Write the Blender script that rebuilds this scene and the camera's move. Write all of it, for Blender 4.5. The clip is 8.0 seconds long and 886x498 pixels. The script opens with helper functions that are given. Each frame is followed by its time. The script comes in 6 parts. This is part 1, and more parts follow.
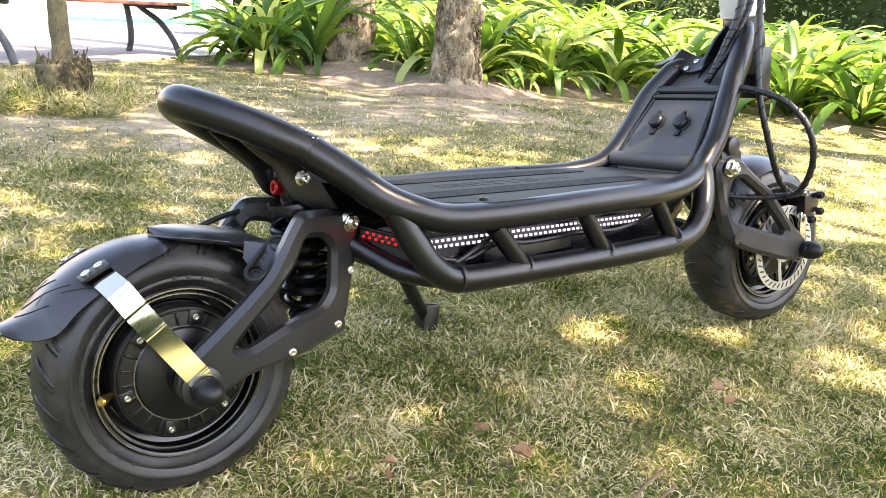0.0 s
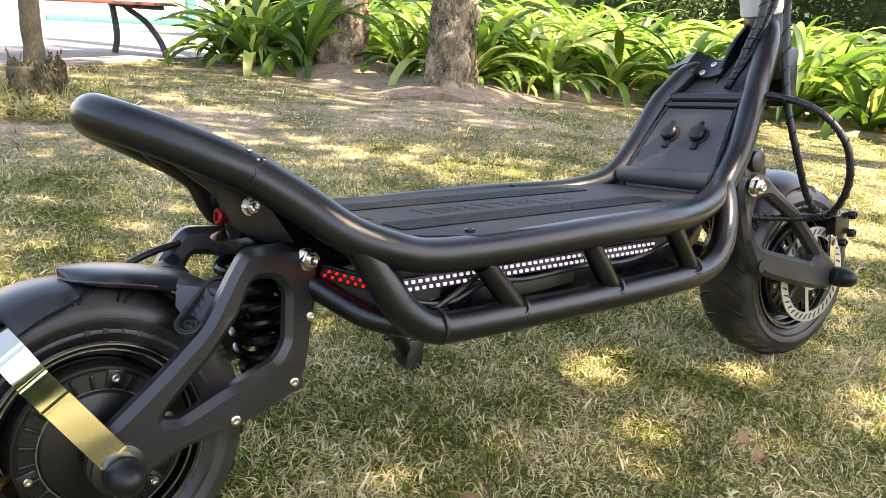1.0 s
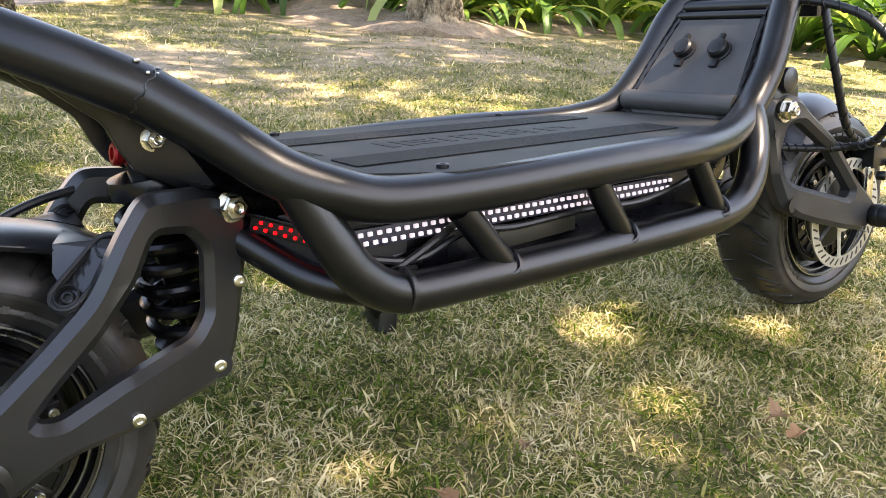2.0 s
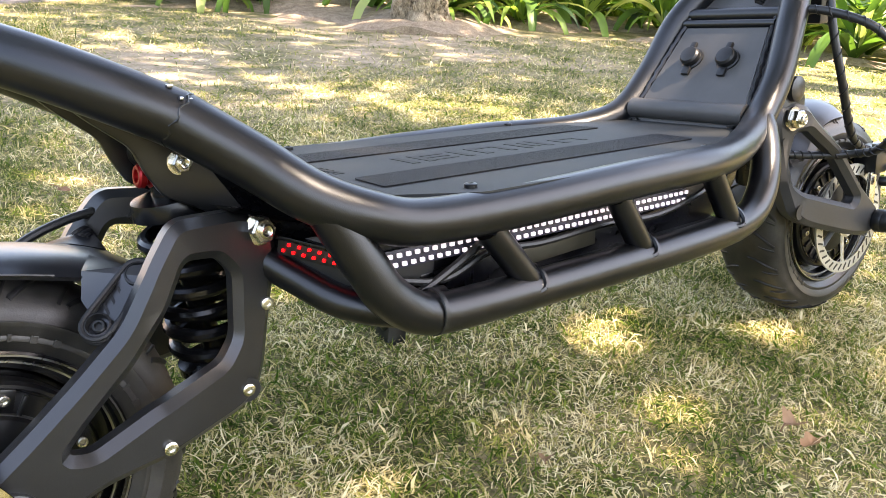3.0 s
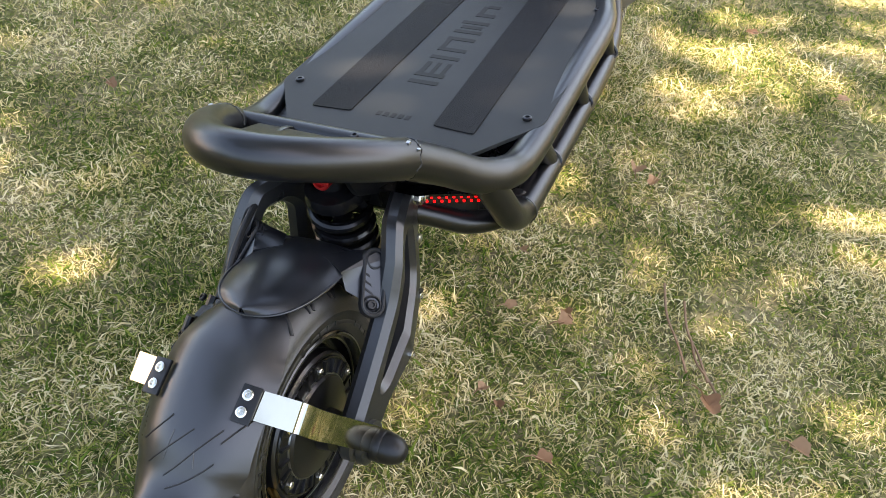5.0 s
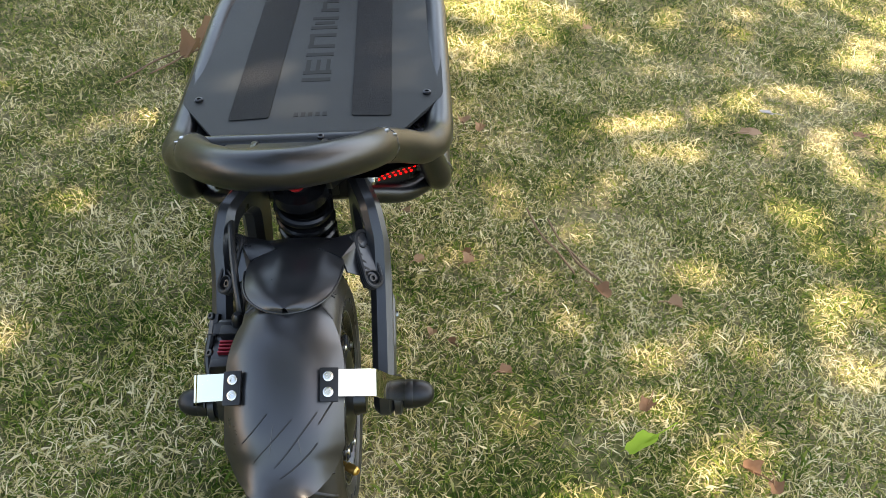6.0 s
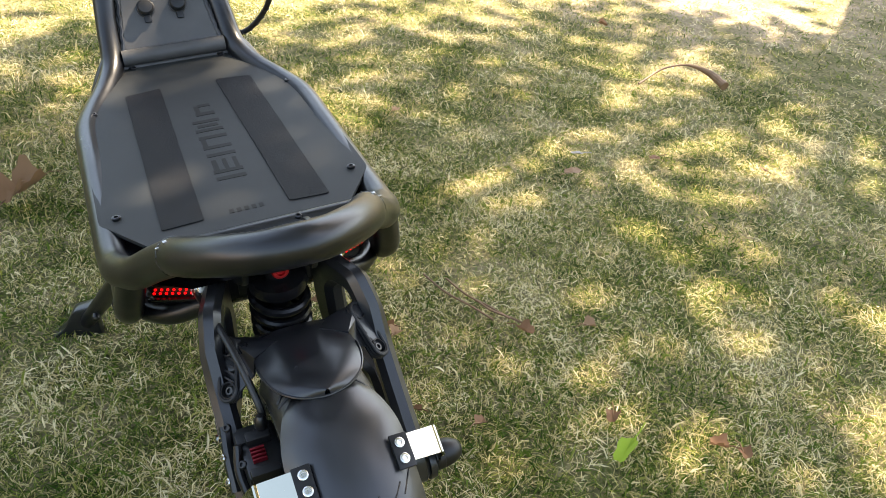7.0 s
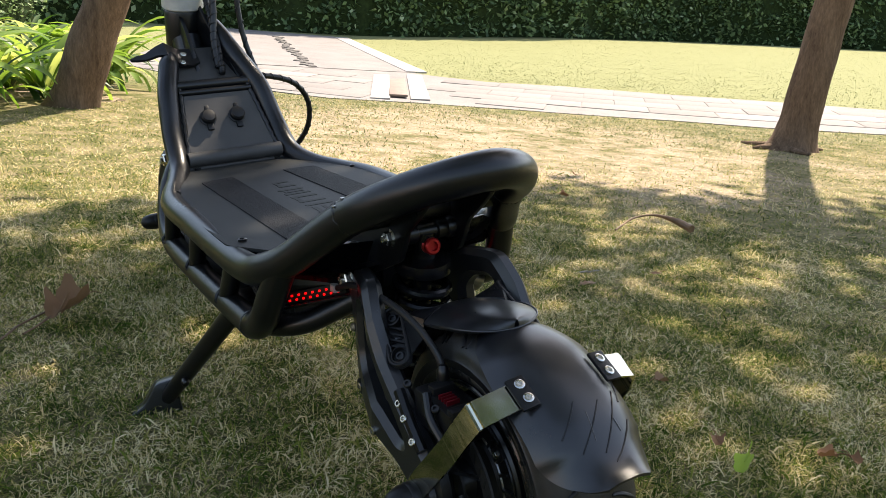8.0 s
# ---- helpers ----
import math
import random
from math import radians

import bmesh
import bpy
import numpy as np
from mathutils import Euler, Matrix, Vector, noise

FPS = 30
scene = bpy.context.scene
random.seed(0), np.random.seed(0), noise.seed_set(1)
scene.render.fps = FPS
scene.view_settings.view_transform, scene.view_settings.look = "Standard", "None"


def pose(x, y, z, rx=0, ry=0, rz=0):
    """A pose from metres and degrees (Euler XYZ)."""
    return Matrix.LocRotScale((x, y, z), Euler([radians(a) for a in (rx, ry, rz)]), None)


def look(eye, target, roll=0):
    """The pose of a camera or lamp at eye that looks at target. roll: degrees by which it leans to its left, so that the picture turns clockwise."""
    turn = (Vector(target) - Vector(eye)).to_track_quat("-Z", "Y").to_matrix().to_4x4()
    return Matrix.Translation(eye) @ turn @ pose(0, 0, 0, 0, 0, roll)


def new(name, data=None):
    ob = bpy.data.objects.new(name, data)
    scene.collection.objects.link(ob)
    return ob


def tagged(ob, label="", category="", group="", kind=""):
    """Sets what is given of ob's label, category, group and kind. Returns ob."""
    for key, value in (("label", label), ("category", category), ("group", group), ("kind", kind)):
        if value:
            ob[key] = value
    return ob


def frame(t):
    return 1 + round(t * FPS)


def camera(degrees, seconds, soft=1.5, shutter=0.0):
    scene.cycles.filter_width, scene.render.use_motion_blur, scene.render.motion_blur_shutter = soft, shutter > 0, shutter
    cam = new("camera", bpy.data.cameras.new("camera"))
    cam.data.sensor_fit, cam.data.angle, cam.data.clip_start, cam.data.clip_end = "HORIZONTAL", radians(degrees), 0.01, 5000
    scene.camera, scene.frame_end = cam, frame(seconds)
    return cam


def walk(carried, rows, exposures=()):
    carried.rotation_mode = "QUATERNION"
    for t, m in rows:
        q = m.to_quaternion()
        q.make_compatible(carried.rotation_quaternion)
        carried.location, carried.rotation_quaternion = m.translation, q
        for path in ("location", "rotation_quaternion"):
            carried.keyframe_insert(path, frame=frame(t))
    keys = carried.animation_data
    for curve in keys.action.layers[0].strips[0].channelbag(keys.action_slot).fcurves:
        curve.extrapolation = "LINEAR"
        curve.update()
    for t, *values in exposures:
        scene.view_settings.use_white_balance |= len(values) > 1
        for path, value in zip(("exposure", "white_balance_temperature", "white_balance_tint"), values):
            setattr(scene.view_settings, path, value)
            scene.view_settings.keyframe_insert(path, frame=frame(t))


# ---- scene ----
cam = camera(56.04, 8.0, soft=0.75)
ROWS = [
    (0.0, (-0.2784, -0.8354, 0.4842), (0.7874, 0.5325, 0.0015), 2.65),
    (0.5, (-0.2157, -0.7585, 0.4614), (0.8516, 0.6093, -0.0183), 2.72),
    (1.0, (-0.1642, -0.7168, 0.4788), (0.9054, 0.6495, 0.0000), 2.72),
    (1.5, (-0.1097, -0.6802, 0.4758), (0.9955, 0.6473, -0.0303), 2.59),
    (2.0, (-0.0450, -0.5942, 0.4299), (1.0222, 0.7291, -0.1618), 1.84),
    (2.2, (-0.0382, -0.5696, 0.4282), (1.0161, 0.7509, -0.1918), 1.38),
    (3.3, (-0.1136, -0.5641, 0.4623), (1.0295, 0.6987, -0.1196), 1.77),
    (3.5, (-0.1627, -0.5612, 0.4770), (1.0214, 0.6650, -0.1014), 1.44),
    (4.0, (-0.2676, -0.4797, 0.5581), (0.9871, 0.5534, -0.2157), 2.08),
    (4.5, (-0.3439, -0.3996, 0.7395), (0.8886, 0.3502, -0.3368), 2.22),
    (4.7, (-0.3657, -0.3639, 0.7529), (0.8697, 0.2732, -0.3907), 2.28),
    (5.8, (-0.5142, -0.1109, 0.8165), (0.8111, -0.1568, -0.4007), 5.51),
    (6.0, (-0.5401, -0.0664, 0.8261), (0.7827, -0.2121, -0.3858), 5.38),
    (6.5, (-0.5451, 0.0603, 0.8238), (0.7556, -0.3771, -0.3410), 4.86),
    (7.0, (-0.5243, 0.1857, 0.7680), (0.8099, -0.5119, -0.2186), 5.05),
    (7.5, (-0.5154, 0.3546, 0.5363), (0.9400, -0.5083, -0.0781), 2.12),
    (8.0, (-0.5538, 0.4477, 0.5153), (0.9063, -0.4863, 0.0298), 2.63),
]
LIGHT = [(0.0, 3.30), (0.5, 2.84), (1.0, 2.86), (2.0, 2.94), (3.5, 3.47), (4.0, 3.23), (4.5, 3.17), (6.0, 3.04), (6.5, 2.87), (7.0, 2.90), (7.5, 2.15), (8.0, 1.81)]
walk(cam, [(t, look(e, g, r)) for t, e, g, r in ROWS], [(t, s, 8450 if t < 5 else 8000 if t > 7.8 else 8700, 18 if t < 5 else 12) for t, s in LIGHT])

# ---- light ----
SUN_HEADING, SUN_HEIGHT = -65.0, 52.0
world = bpy.data.worlds.new("sky")
scene.world = world
world.use_nodes = True
wn = world.node_tree
sky = wn.nodes.new("ShaderNodeTexSky")
sky.sky_type = "NISHITA"
sky.sun_disc = False
sky.sun_elevation = radians(SUN_HEIGHT)
sky.sun_rotation = radians(90 - SUN_HEADING)
wn.nodes["Background"].inputs["Strength"].default_value = 0.13
wn.links.new(sky.outputs["Color"], wn.nodes["Background"].inputs["Color"])
sun = new("sun", bpy.data.lights.new("sun", "SUN"))
sun.data.energy, sun.data.angle, sun.data.color = 3.55, radians(0.53), (1.0, 0.970, 0.935)
a, b = radians(SUN_HEADING), radians(SUN_HEIGHT)
SUN_DIR = Vector((math.cos(a) * math.cos(b), math.sin(a) * math.cos(b), math.sin(b)))
sun.matrix_world = look(SUN_DIR * 30, (0, 0, 0))


# ---- materials ----
class Mat:
    """A node material with a few helpers."""

    def __init__(self, name, rough=0.5, metal=0.0, spec=0.5):
        self.m = bpy.data.materials.new(name)
        self.m.use_nodes = True
        self.n, self.l = self.m.node_tree.nodes, self.m.node_tree.links
        self.b = self.n["Principled BSDF"]
        self.b.inputs["Roughness"].default_value = rough
        self.b.inputs["Metallic"].default_value = metal
        self.b.inputs["Specular IOR Level"].default_value = spec
        self.co = self.n.new("ShaderNodeTexCoord").outputs["Object"]

    def noise(self, scale, detail=4.0, rough=0.6, co=None):
        t = self.n.new("ShaderNodeTexNoise")
        t.inputs["Scale"].default_value, t.inputs["Detail"].default_value, t.inputs["Roughness"].default_value = scale, detail, rough
        self.l.new(co or self.co, t.inputs["Vector"])
        return t.outputs["Fac"]

    def ramp(self, fac, stops):
        r = self.n.new("ShaderNodeValToRGB")
        e = r.color_ramp.elements
        while len(e) < len(stops):
            e.new(0.5)
        for el, (p, c) in zip(e, stops):
            el.position = p
            el.color = (*c, 1) if len(c) == 3 else c
        self.l.new(fac, r.inputs["Fac"])
        return r.outputs["Color"]

    def mix(self, a, b, fac, mode="MIX"):
        m = self.n.new("ShaderNodeMix")
        m.data_type, m.blend_type = "RGBA", mode
        if isinstance(fac, float):
            m.inputs[0].default_value = fac
        else:
            self.l.new(fac, m.inputs[0])
        for v, i in ((a, 6), (b, 7)):
            if isinstance(v, tuple):
                m.inputs[i].default_value = (*v, 1)
            else:
                self.l.new(v, m.inputs[i])
        return m.outputs[2]

    def colour(self, c):
        if isinstance(c, tuple):
            self.b.inputs["Base Color"].default_value = (*c, 1)
        else:
            self.l.new(c, self.b.inputs["Base Color"])
        return self

    def rough(self, fac, lo, hi):
        r = self.n.new("ShaderNodeMapRange")
        r.inputs[3].default_value, r.inputs[4].default_value = lo, hi
        self.l.new(fac, r.inputs[0])
        self.l.new(r.outputs[0], self.b.inputs["Roughness"])
        return self

    def bump(self, fac, strength, dist=0.001):
        b = self.n.new("ShaderNodeBump")
        b.inputs["Strength"].default_value, b.inputs["Distance"].default_value = strength, dist
        self.l.new(fac, b.inputs["Height"])
        if self.b.inputs["Normal"].is_linked:
            self.l.new(self.b.inputs["Normal"].links[0].from_socket, b.inputs["Normal"])
        self.l.new(b.outputs["Normal"], self.b.inputs["Normal"])
        return self

    def island(self):
        return self.n.new("ShaderNodeNewGeometry").outputs["Random Per Island"]

    def each(self):
        return self.n.new("ShaderNodeObjectInfo").outputs["Random"]

    def translucent(self, colour_out, weight, gain=None):
        if gain:
            colour_out = self.mix(colour_out, gain, 1.0, "MULTIPLY")
        t = self.n.new("ShaderNodeBsdfTranslucent")
        if isinstance(colour_out, tuple):
            t.inputs["Color"].default_value = (*colour_out, 1)
        else:
            self.l.new(colour_out, t.inputs["Color"])
        mx = self.n.new("ShaderNodeMixShader")
        mx.inputs[0].default_value = weight
        self.l.new(self.b.outputs[0], mx.inputs[1])
        self.l.new(t.outputs[0], mx.inputs[2])
        self.l.new(mx.outputs[0], self.n["Material Output"].inputs["Surface"])
        return self


def plain(name, c, rough, metal=0.0, grain=400.0, bump=0.1, spread=0.25, spec=0.5):
    """A plain surface with two scales of slight variation."""
    k = Mat(name, rough, metal, spec)
    f, g = k.noise(grain, 3), k.noise(18.0, 5)
    lo, hi = tuple(v * (1 - spread) for v in c), tuple(min(1, v * (1 + spread)) for v in c)
    k.colour(k.ramp(g, [(0.3, lo), (0.7, hi)]))
    k.rough(g, max(0.02, rough - 0.08), min(1, rough + 0.1))
    if bump:
        k.bump(f, bump, 0.0006)
    return k.m


M_TUBE = plain("black_powder_coat", (0.0042, 0.0044, 0.0052), 0.30, 0.0, 1400, 0.14, 0.2, 0.47)
M_PANEL = plain("black_panel_coat", (0.052, 0.050, 0.048), 0.50, 0.0, 1500, 0.2, 0.2, 0.40)
M_CAST = plain("black_cast_alloy", (0.0135, 0.0138, 0.0150), 0.30, 0.0, 900, 0.22, 0.3, 0.55)
M_FORK = plain("dark_grey_cast_alloy", (0.026, 0.026, 0.027), 0.38, 0.0, 900, 0.22, 0.2, 0.35)
M_PLASTIC = plain("black_plastic", (0.006, 0.006, 0.0064), 0.42, 0.0, 700, 0.1, 0.25, 0.35)
M_FENDER = plain("black_fender_plastic", (0.0085, 0.0088, 0.0105), 0.30, 0.0, 500, 0.04, 0.25, 0.65)
M_KHAKI = plain("khaki_inner_plate", (0.045, 0.040, 0.026), 0.4, 0.3, 300, 0.1, 0.3)
M_CASE = plain("black_case_plastic", (0.003, 0.003, 0.0042), 0.26, 0.0, 500, 0.05, 0.25, 0.30)
M_RIMLINE = plain("machined_dark_edge", (0.34, 0.34, 0.33), 0.28, 1.0, 700, 0.05, 0.2)
M_RIBS = plain("grey_ribbed_plastic", (0.010, 0.010, 0.011), 0.5, 0.0, 700, 0.1, 0.2, 0.3)
M_DARK = plain("dark_inner_plastic", (0.003, 0.003, 0.0035), 0.5)
M_STEEL = plain("zinc_plated_steel", (0.62, 0.60, 0.54), 0.25, 1.0, 900, 0.06, 0.15)
M_MIRROR = plain("polished_steel_strip", (0.54, 0.515, 0.41), 0.05, 1.0, 25, 0.02, 0.05)
M_DISC = plain("brushed_disc_steel", (0.48, 0.48, 0.46), 0.42, 0.9, 1200, 0.1, 0.12)
# darker copy of the disc steel, with the rear disc's shade put into the colour
M_DISC_SHADED = plain("shaded_disc_steel", (0.05, 0.05, 0.05), 0.4, 0.75, 1200, 0.1, 0.12)
M_RED = plain("red_anodised_alloy", (0.32, 0.012, 0.014), 0.3, 0.6)
M_RED_DARK = plain("dark_red_anodised_fin", (0.22, 0.012, 0.02), 0.3, 0.6)
M_BRASS = plain("brass_valve", (0.55, 0.34, 0.10), 0.3, 1.0)
M_HUB = plain("black_motor_cover", (0.005, 0.005, 0.0055), 0.30, 0.0, 900, 0.12, 0.25, 0.45)
M_RIM = plain("black_rim_paint", (0.004, 0.004, 0.0045), 0.22, 0.0, 700, 0.05, 0.2, 0.5)
M_SPRING = plain("gloss_black_spring", (0.004, 0.004, 0.0045), 0.24, 0.0, 300, 0.02, 0.2, 0.28)
M_CABLE = plain("black_cable_sleeve", (0.010, 0.010, 0.010), 0.42, 0.0, 900, 0.15)
M_SILVER = plain("silver_collar_paint", (0.55, 0.55, 0.54), 0.4, 0.4)
M_LINE = plain("worn_line", (0.05, 0.05, 0.05), 0.5)
M_MARK = plain("worn_black_mark", (0.0105, 0.0103, 0.0082), 0.6, 0.0, 900, 0.1, 0.3, 0.2)

k = Mat("tyre_rubber", 0.7, 0.0, 0.5)
# real dust, lightened further to paint in the sun and sheen on the rubber
dust_sheen, fine = k.noise(13, 7, 0.68), k.noise(700, 3)
k.colour(k.mix(k.ramp(dust_sheen, [(0.42, (0.005, 0.005, 0.005)), (0.74, (0.070, 0.064, 0.057))]), (0.008, 0.008, 0.008), 0.35))
tc = k.n.new("ShaderNodeVectorMath")
tc.operation = "MULTIPLY"
tc.inputs[1].default_value = (1, 0, 1)
k.l.new(k.co, tc.inputs[0])
tl = k.n.new("ShaderNodeVectorMath")
tl.operation = "LENGTH"
k.l.new(tc.outputs[0], tl.inputs[0])
tr = k.n.new("ShaderNodeMapRange")
tr.inputs[1].default_value, tr.inputs[2].default_value, tr.inputs[4].default_value = 0.112, 0.126, 0.28
k.l.new(tl.outputs["Value"], tr.inputs[0])
# paler tread tone mixes dust with painted sunlight
k.colour(k.mix(k.b.inputs["Base Color"].links[0].from_socket, k.ramp(dust_sheen, [(0.36, (0.014, 0.013, 0.012)), (0.72, (0.10, 0.088, 0.074))]), tr.outputs[0]))
k.rough(dust_sheen, 0.26, 0.60).bump(fine, 0.25, 0.0006)
M_RUBBER = k.m

k = Mat("deck_sheet", 0.62, 0.0, 0.28)
k.colour(k.ramp(k.noise(9, 6), [(0.3, (0.016, 0.017, 0.016)), (0.7, (0.023, 0.024, 0.0225))]))
k.bump(k.noise(1600, 2), 0.25, 0.0006)
M_DECK = k.m

k = Mat("grip_tape", 0.6, 0.0, 0.15)
gr = k.noise(1300, 2, 0.7)
k.colour(k.ramp(gr, [(0.45, (0.004, 0.004, 0.0045)), (0.66, (0.016, 0.016, 0.018)), (0.8, (0.12, 0.12, 0.13))]))
k.bump(gr, 0.9, 0.0016)
M_GRIP = k.m


def lamp_material(name, c, power):
    k = Mat(name, 0.4)
    k.colour(tuple(0.5 * v for v in c))
    k.b.inputs["Emission Color"].default_value = (*c, 1)
    k.b.inputs["Emission Strength"].default_value = power
    return k.m


M_LED_W = lamp_material("white_led", (0.80, 0.80, 1.0), 0.11)
M_LED_R = lamp_material("red_led", (1.0, 0.006, 0.010), 0.38)
M_BOARD = plain("led_circuit_board", (0.010, 0.010, 0.026), 0.4)

# soil and turf under the blades
k = Mat("lawn_soil", 0.95, 0.0, 0.1)
co = k.co
big, mid, fine = k.noise(0.9, 5, 0.6), k.noise(7, 6, 0.65), k.noise(90, 4, 0.7)
turf = k.ramp(fine, [(0.3, (0.022, 0.024, 0.008)), (0.5, (0.075, 0.080, 0.024)), (0.75, (0.21, 0.19, 0.085))])
straw = k.ramp(fine, [(0.25, (0.060, 0.050, 0.024)), (0.7, (0.32, 0.26, 0.15))])
patch = k.ramp(mid, [(0.42, (0, 0, 0)), (0.62, (1, 1, 1))])
far = k.n.new("ShaderNodeVectorMath")
far.operation = "DISTANCE"
warp = k.n.new("ShaderNodeVectorMath")
warp.operation = "MULTIPLY_ADD"
wob = k.n.new("ShaderNodeTexNoise")
wob.inputs["Scale"].default_value, wob.inputs["Detail"].default_value = 1.6, 5
k.l.new(co, wob.inputs["Vector"])
k.l.new(wob.outputs["Color"], warp.inputs[0])
warp.inputs[1].default_value = (2.0, 2.0, 0.0)
k.l.new(co, warp.inputs[2])
k.l.new(warp.outputs[0], far.inputs[0])
far.inputs[1].default_value = (4.3, -1.5, 0.0)
worn = k.ramp(far.outputs["Value"], [(0.0, (1, 1, 1)), (1.0, (0, 0, 0))])
wr = worn.node.color_ramp
wr.elements[0].position, wr.elements[1].position = 0.75, 1.0
sc = k.n.new("ShaderNodeMath")
sc.operation = "DIVIDE"
sc.inputs[1].default_value = 2.1
k.l.new(far.outputs["Value"], sc.inputs[0])
k.l.new(sc.outputs[0], worn.node.inputs["Fac"])
bare = k.mix(k.ramp(fine, [(0.3, (0.16, 0.115, 0.075)), (0.7, (0.42, 0.34, 0.26))]), k.ramp(k.noise(22, 6, 0.7), [(0.32, (0.10, 0.10, 0.035)), (0.52, (0.30, 0.23, 0.16)), (0.7, (0.40, 0.33, 0.25))]), 0.55)
blot = k.ramp(k.noise(3.2, 6, 0.7), [(0.40, (0, 0, 0)), (0.56, (1, 1, 1))])
for cx, cy, r0, r1 in ((1.8, 3.1, 0.4, 1.1), (3.1, 3.35, 0.5, 1.3)):
    dd = k.n.new("ShaderNodeVectorMath")
    dd.operation = "DISTANCE"
    dd.inputs[1].default_value = (cx, cy, 0.0)
    k.l.new(warp.outputs[0], dd.inputs[0])
    mr = k.n.new("ShaderNodeMapRange")
    mr.inputs[1].default_value, mr.inputs[2].default_value = r1, r0
    k.l.new(dd.outputs["Value"], mr.inputs[0])
    worn = k.mix(worn, mr.outputs[0], 1.0, "LIGHTEN")
mul = k.mix(worn, blot, 1.0, "MULTIPLY")
lawn_far = k.ramp(fine, [(0.3, (0.14, 0.15, 0.065)), (0.7, (0.26, 0.26, 0.13))])
out_ = k.n.new("ShaderNodeMapRange")
out_.inputs[1].default_value, out_.inputs[2].default_value = 6.4, 8.6
home = k.n.new("ShaderNodeVectorMath")
home.operation = "DISTANCE"
home.inputs[1].default_value = (0.5, 1.0, 0.0)
k.l.new(warp.outputs[0], home.inputs[0])
k.l.new(home.outputs["Value"], out_.inputs[0])
k.colour(k.mix(k.mix(k.mix(turf, straw, patch), lawn_far, out_.outputs[0]), bare, mul))
k.bump(mid, 0.5, 0.02).bump(fine, 0.6, 0.006)
M_SOIL = k.m

k = Mat("dry_bed_earth", 0.95, 0.0, 0.1)
f1, f2 = k.noise(22, 6, 0.7), k.noise(160, 4, 0.7)
k.colour(k.mix(k.ramp(f1, [(0.32, (0.10, 0.065, 0.042)), (0.66, (0.40, 0.31, 0.22))]), k.ramp(f2, [(0.3, (0.07, 0.048, 0.032)), (0.72, (0.46, 0.37, 0.27))]), 0.5))
k.bump(f1, 0.6, 0.02).bump(f2, 0.6, 0.006)
M_EARTH = k.m


def blade_material(name, cols, trans, patch=0.0, gain=None, gloss=0.3):
    k = Mat(name, 0.7, 0.0, gloss)
    fac = k.island()
    if patch:
        add = k.n.new("ShaderNodeMath")
        add.operation = "MULTIPLY_ADD"
        k.l.new(k.noise(5.5, 4, 0.6), add.inputs[0])
        add.inputs[1].default_value = patch
        sub = k.n.new("ShaderNodeMath")
        sub.operation = "SUBTRACT"
        sub.inputs[1].default_value = patch * 0.5
        k.l.new(fac, sub.inputs[0])
        k.l.new(sub.outputs[0], add.inputs[2])
        fac = add.outputs[0]
    c = k.ramp(fac, cols)
    k.colour(c)
    k.translucent(c, trans, gain)
    return k.m


M_BLADE = blade_material("grass_blade", [(0.0, (0.030, 0.066, 0.008)), (0.26, (0.102, 0.158, 0.023)), (0.44, (0.24, 0.258, 0.054)), (0.58, (0.44, 0.355, 0.150)), (0.79, (0.62, 0.505, 0.270)), (1.0, (0.78, 0.68, 0.43))], 0.3, 1.9, None, 0.06)
M_BLADE_FAR = blade_material("far_grass_blade", [(0.0, (0.10, 0.125, 0.045)), (0.5, (0.18, 0.20, 0.085)), (1.0, (0.29, 0.285, 0.155))], 0.3, 0.5)
M_STRAP = blade_material("strap_leaf", [(0.0, (0.020, 0.055, 0.010)), (0.35, (0.075, 0.160, 0.026)), (0.72, (0.20, 0.31, 0.052)), (1.0, (0.48, 0.52, 0.19))], 0.45, 0.0, (1.4, 1.35, 1.0))
k = Mat("strap_leaf_single", 0.45, 0.0, 0.4)
lc = k.ramp(k.each(), [(0.0, (0.020, 0.055, 0.010)), (0.35, (0.075, 0.160, 0.026)), (0.72, (0.20, 0.31, 0.052)), (1.0, (0.48, 0.52, 0.19))])
k.colour(lc).translucent(lc, 0.45, (1.4, 1.35, 1.0))
M_STRAP_ONE = k.m
M_HEDGE = blade_material("hedge_leaf", [(0.0, (0.030, 0.065, 0.024)), (0.55, (0.120, 0.200, 0.080)), (0.9, (0.25, 0.36, 0.15)), (1.0, (0.50, 0.58, 0.36))], 0.4, 0.0, None, 0.6)
M_CROWN = blade_material("crown_leaf", [(0.0, (0.03, 0.06, 0.015)), (1.0, (0.08, 0.13, 0.03))], 0.25)
M_LITTER = blade_material("dry_leaf", [(0.0, (0.12, 0.055, 0.026)), (0.5, (0.23, 0.120, 0.062)), (1.0, (0.40, 0.28, 0.17))], 0.15)
M_LIME = blade_material("yellow_green_leaf", [(0.0, (0.26, 0.40, 0.03)), (1.0, (0.34, 0.46, 0.05))], 0.3)
M_TWIG = plain("brown_twig", (0.16, 0.085, 0.04), 0.6, 0.0, 120, 0.3, 0.4)


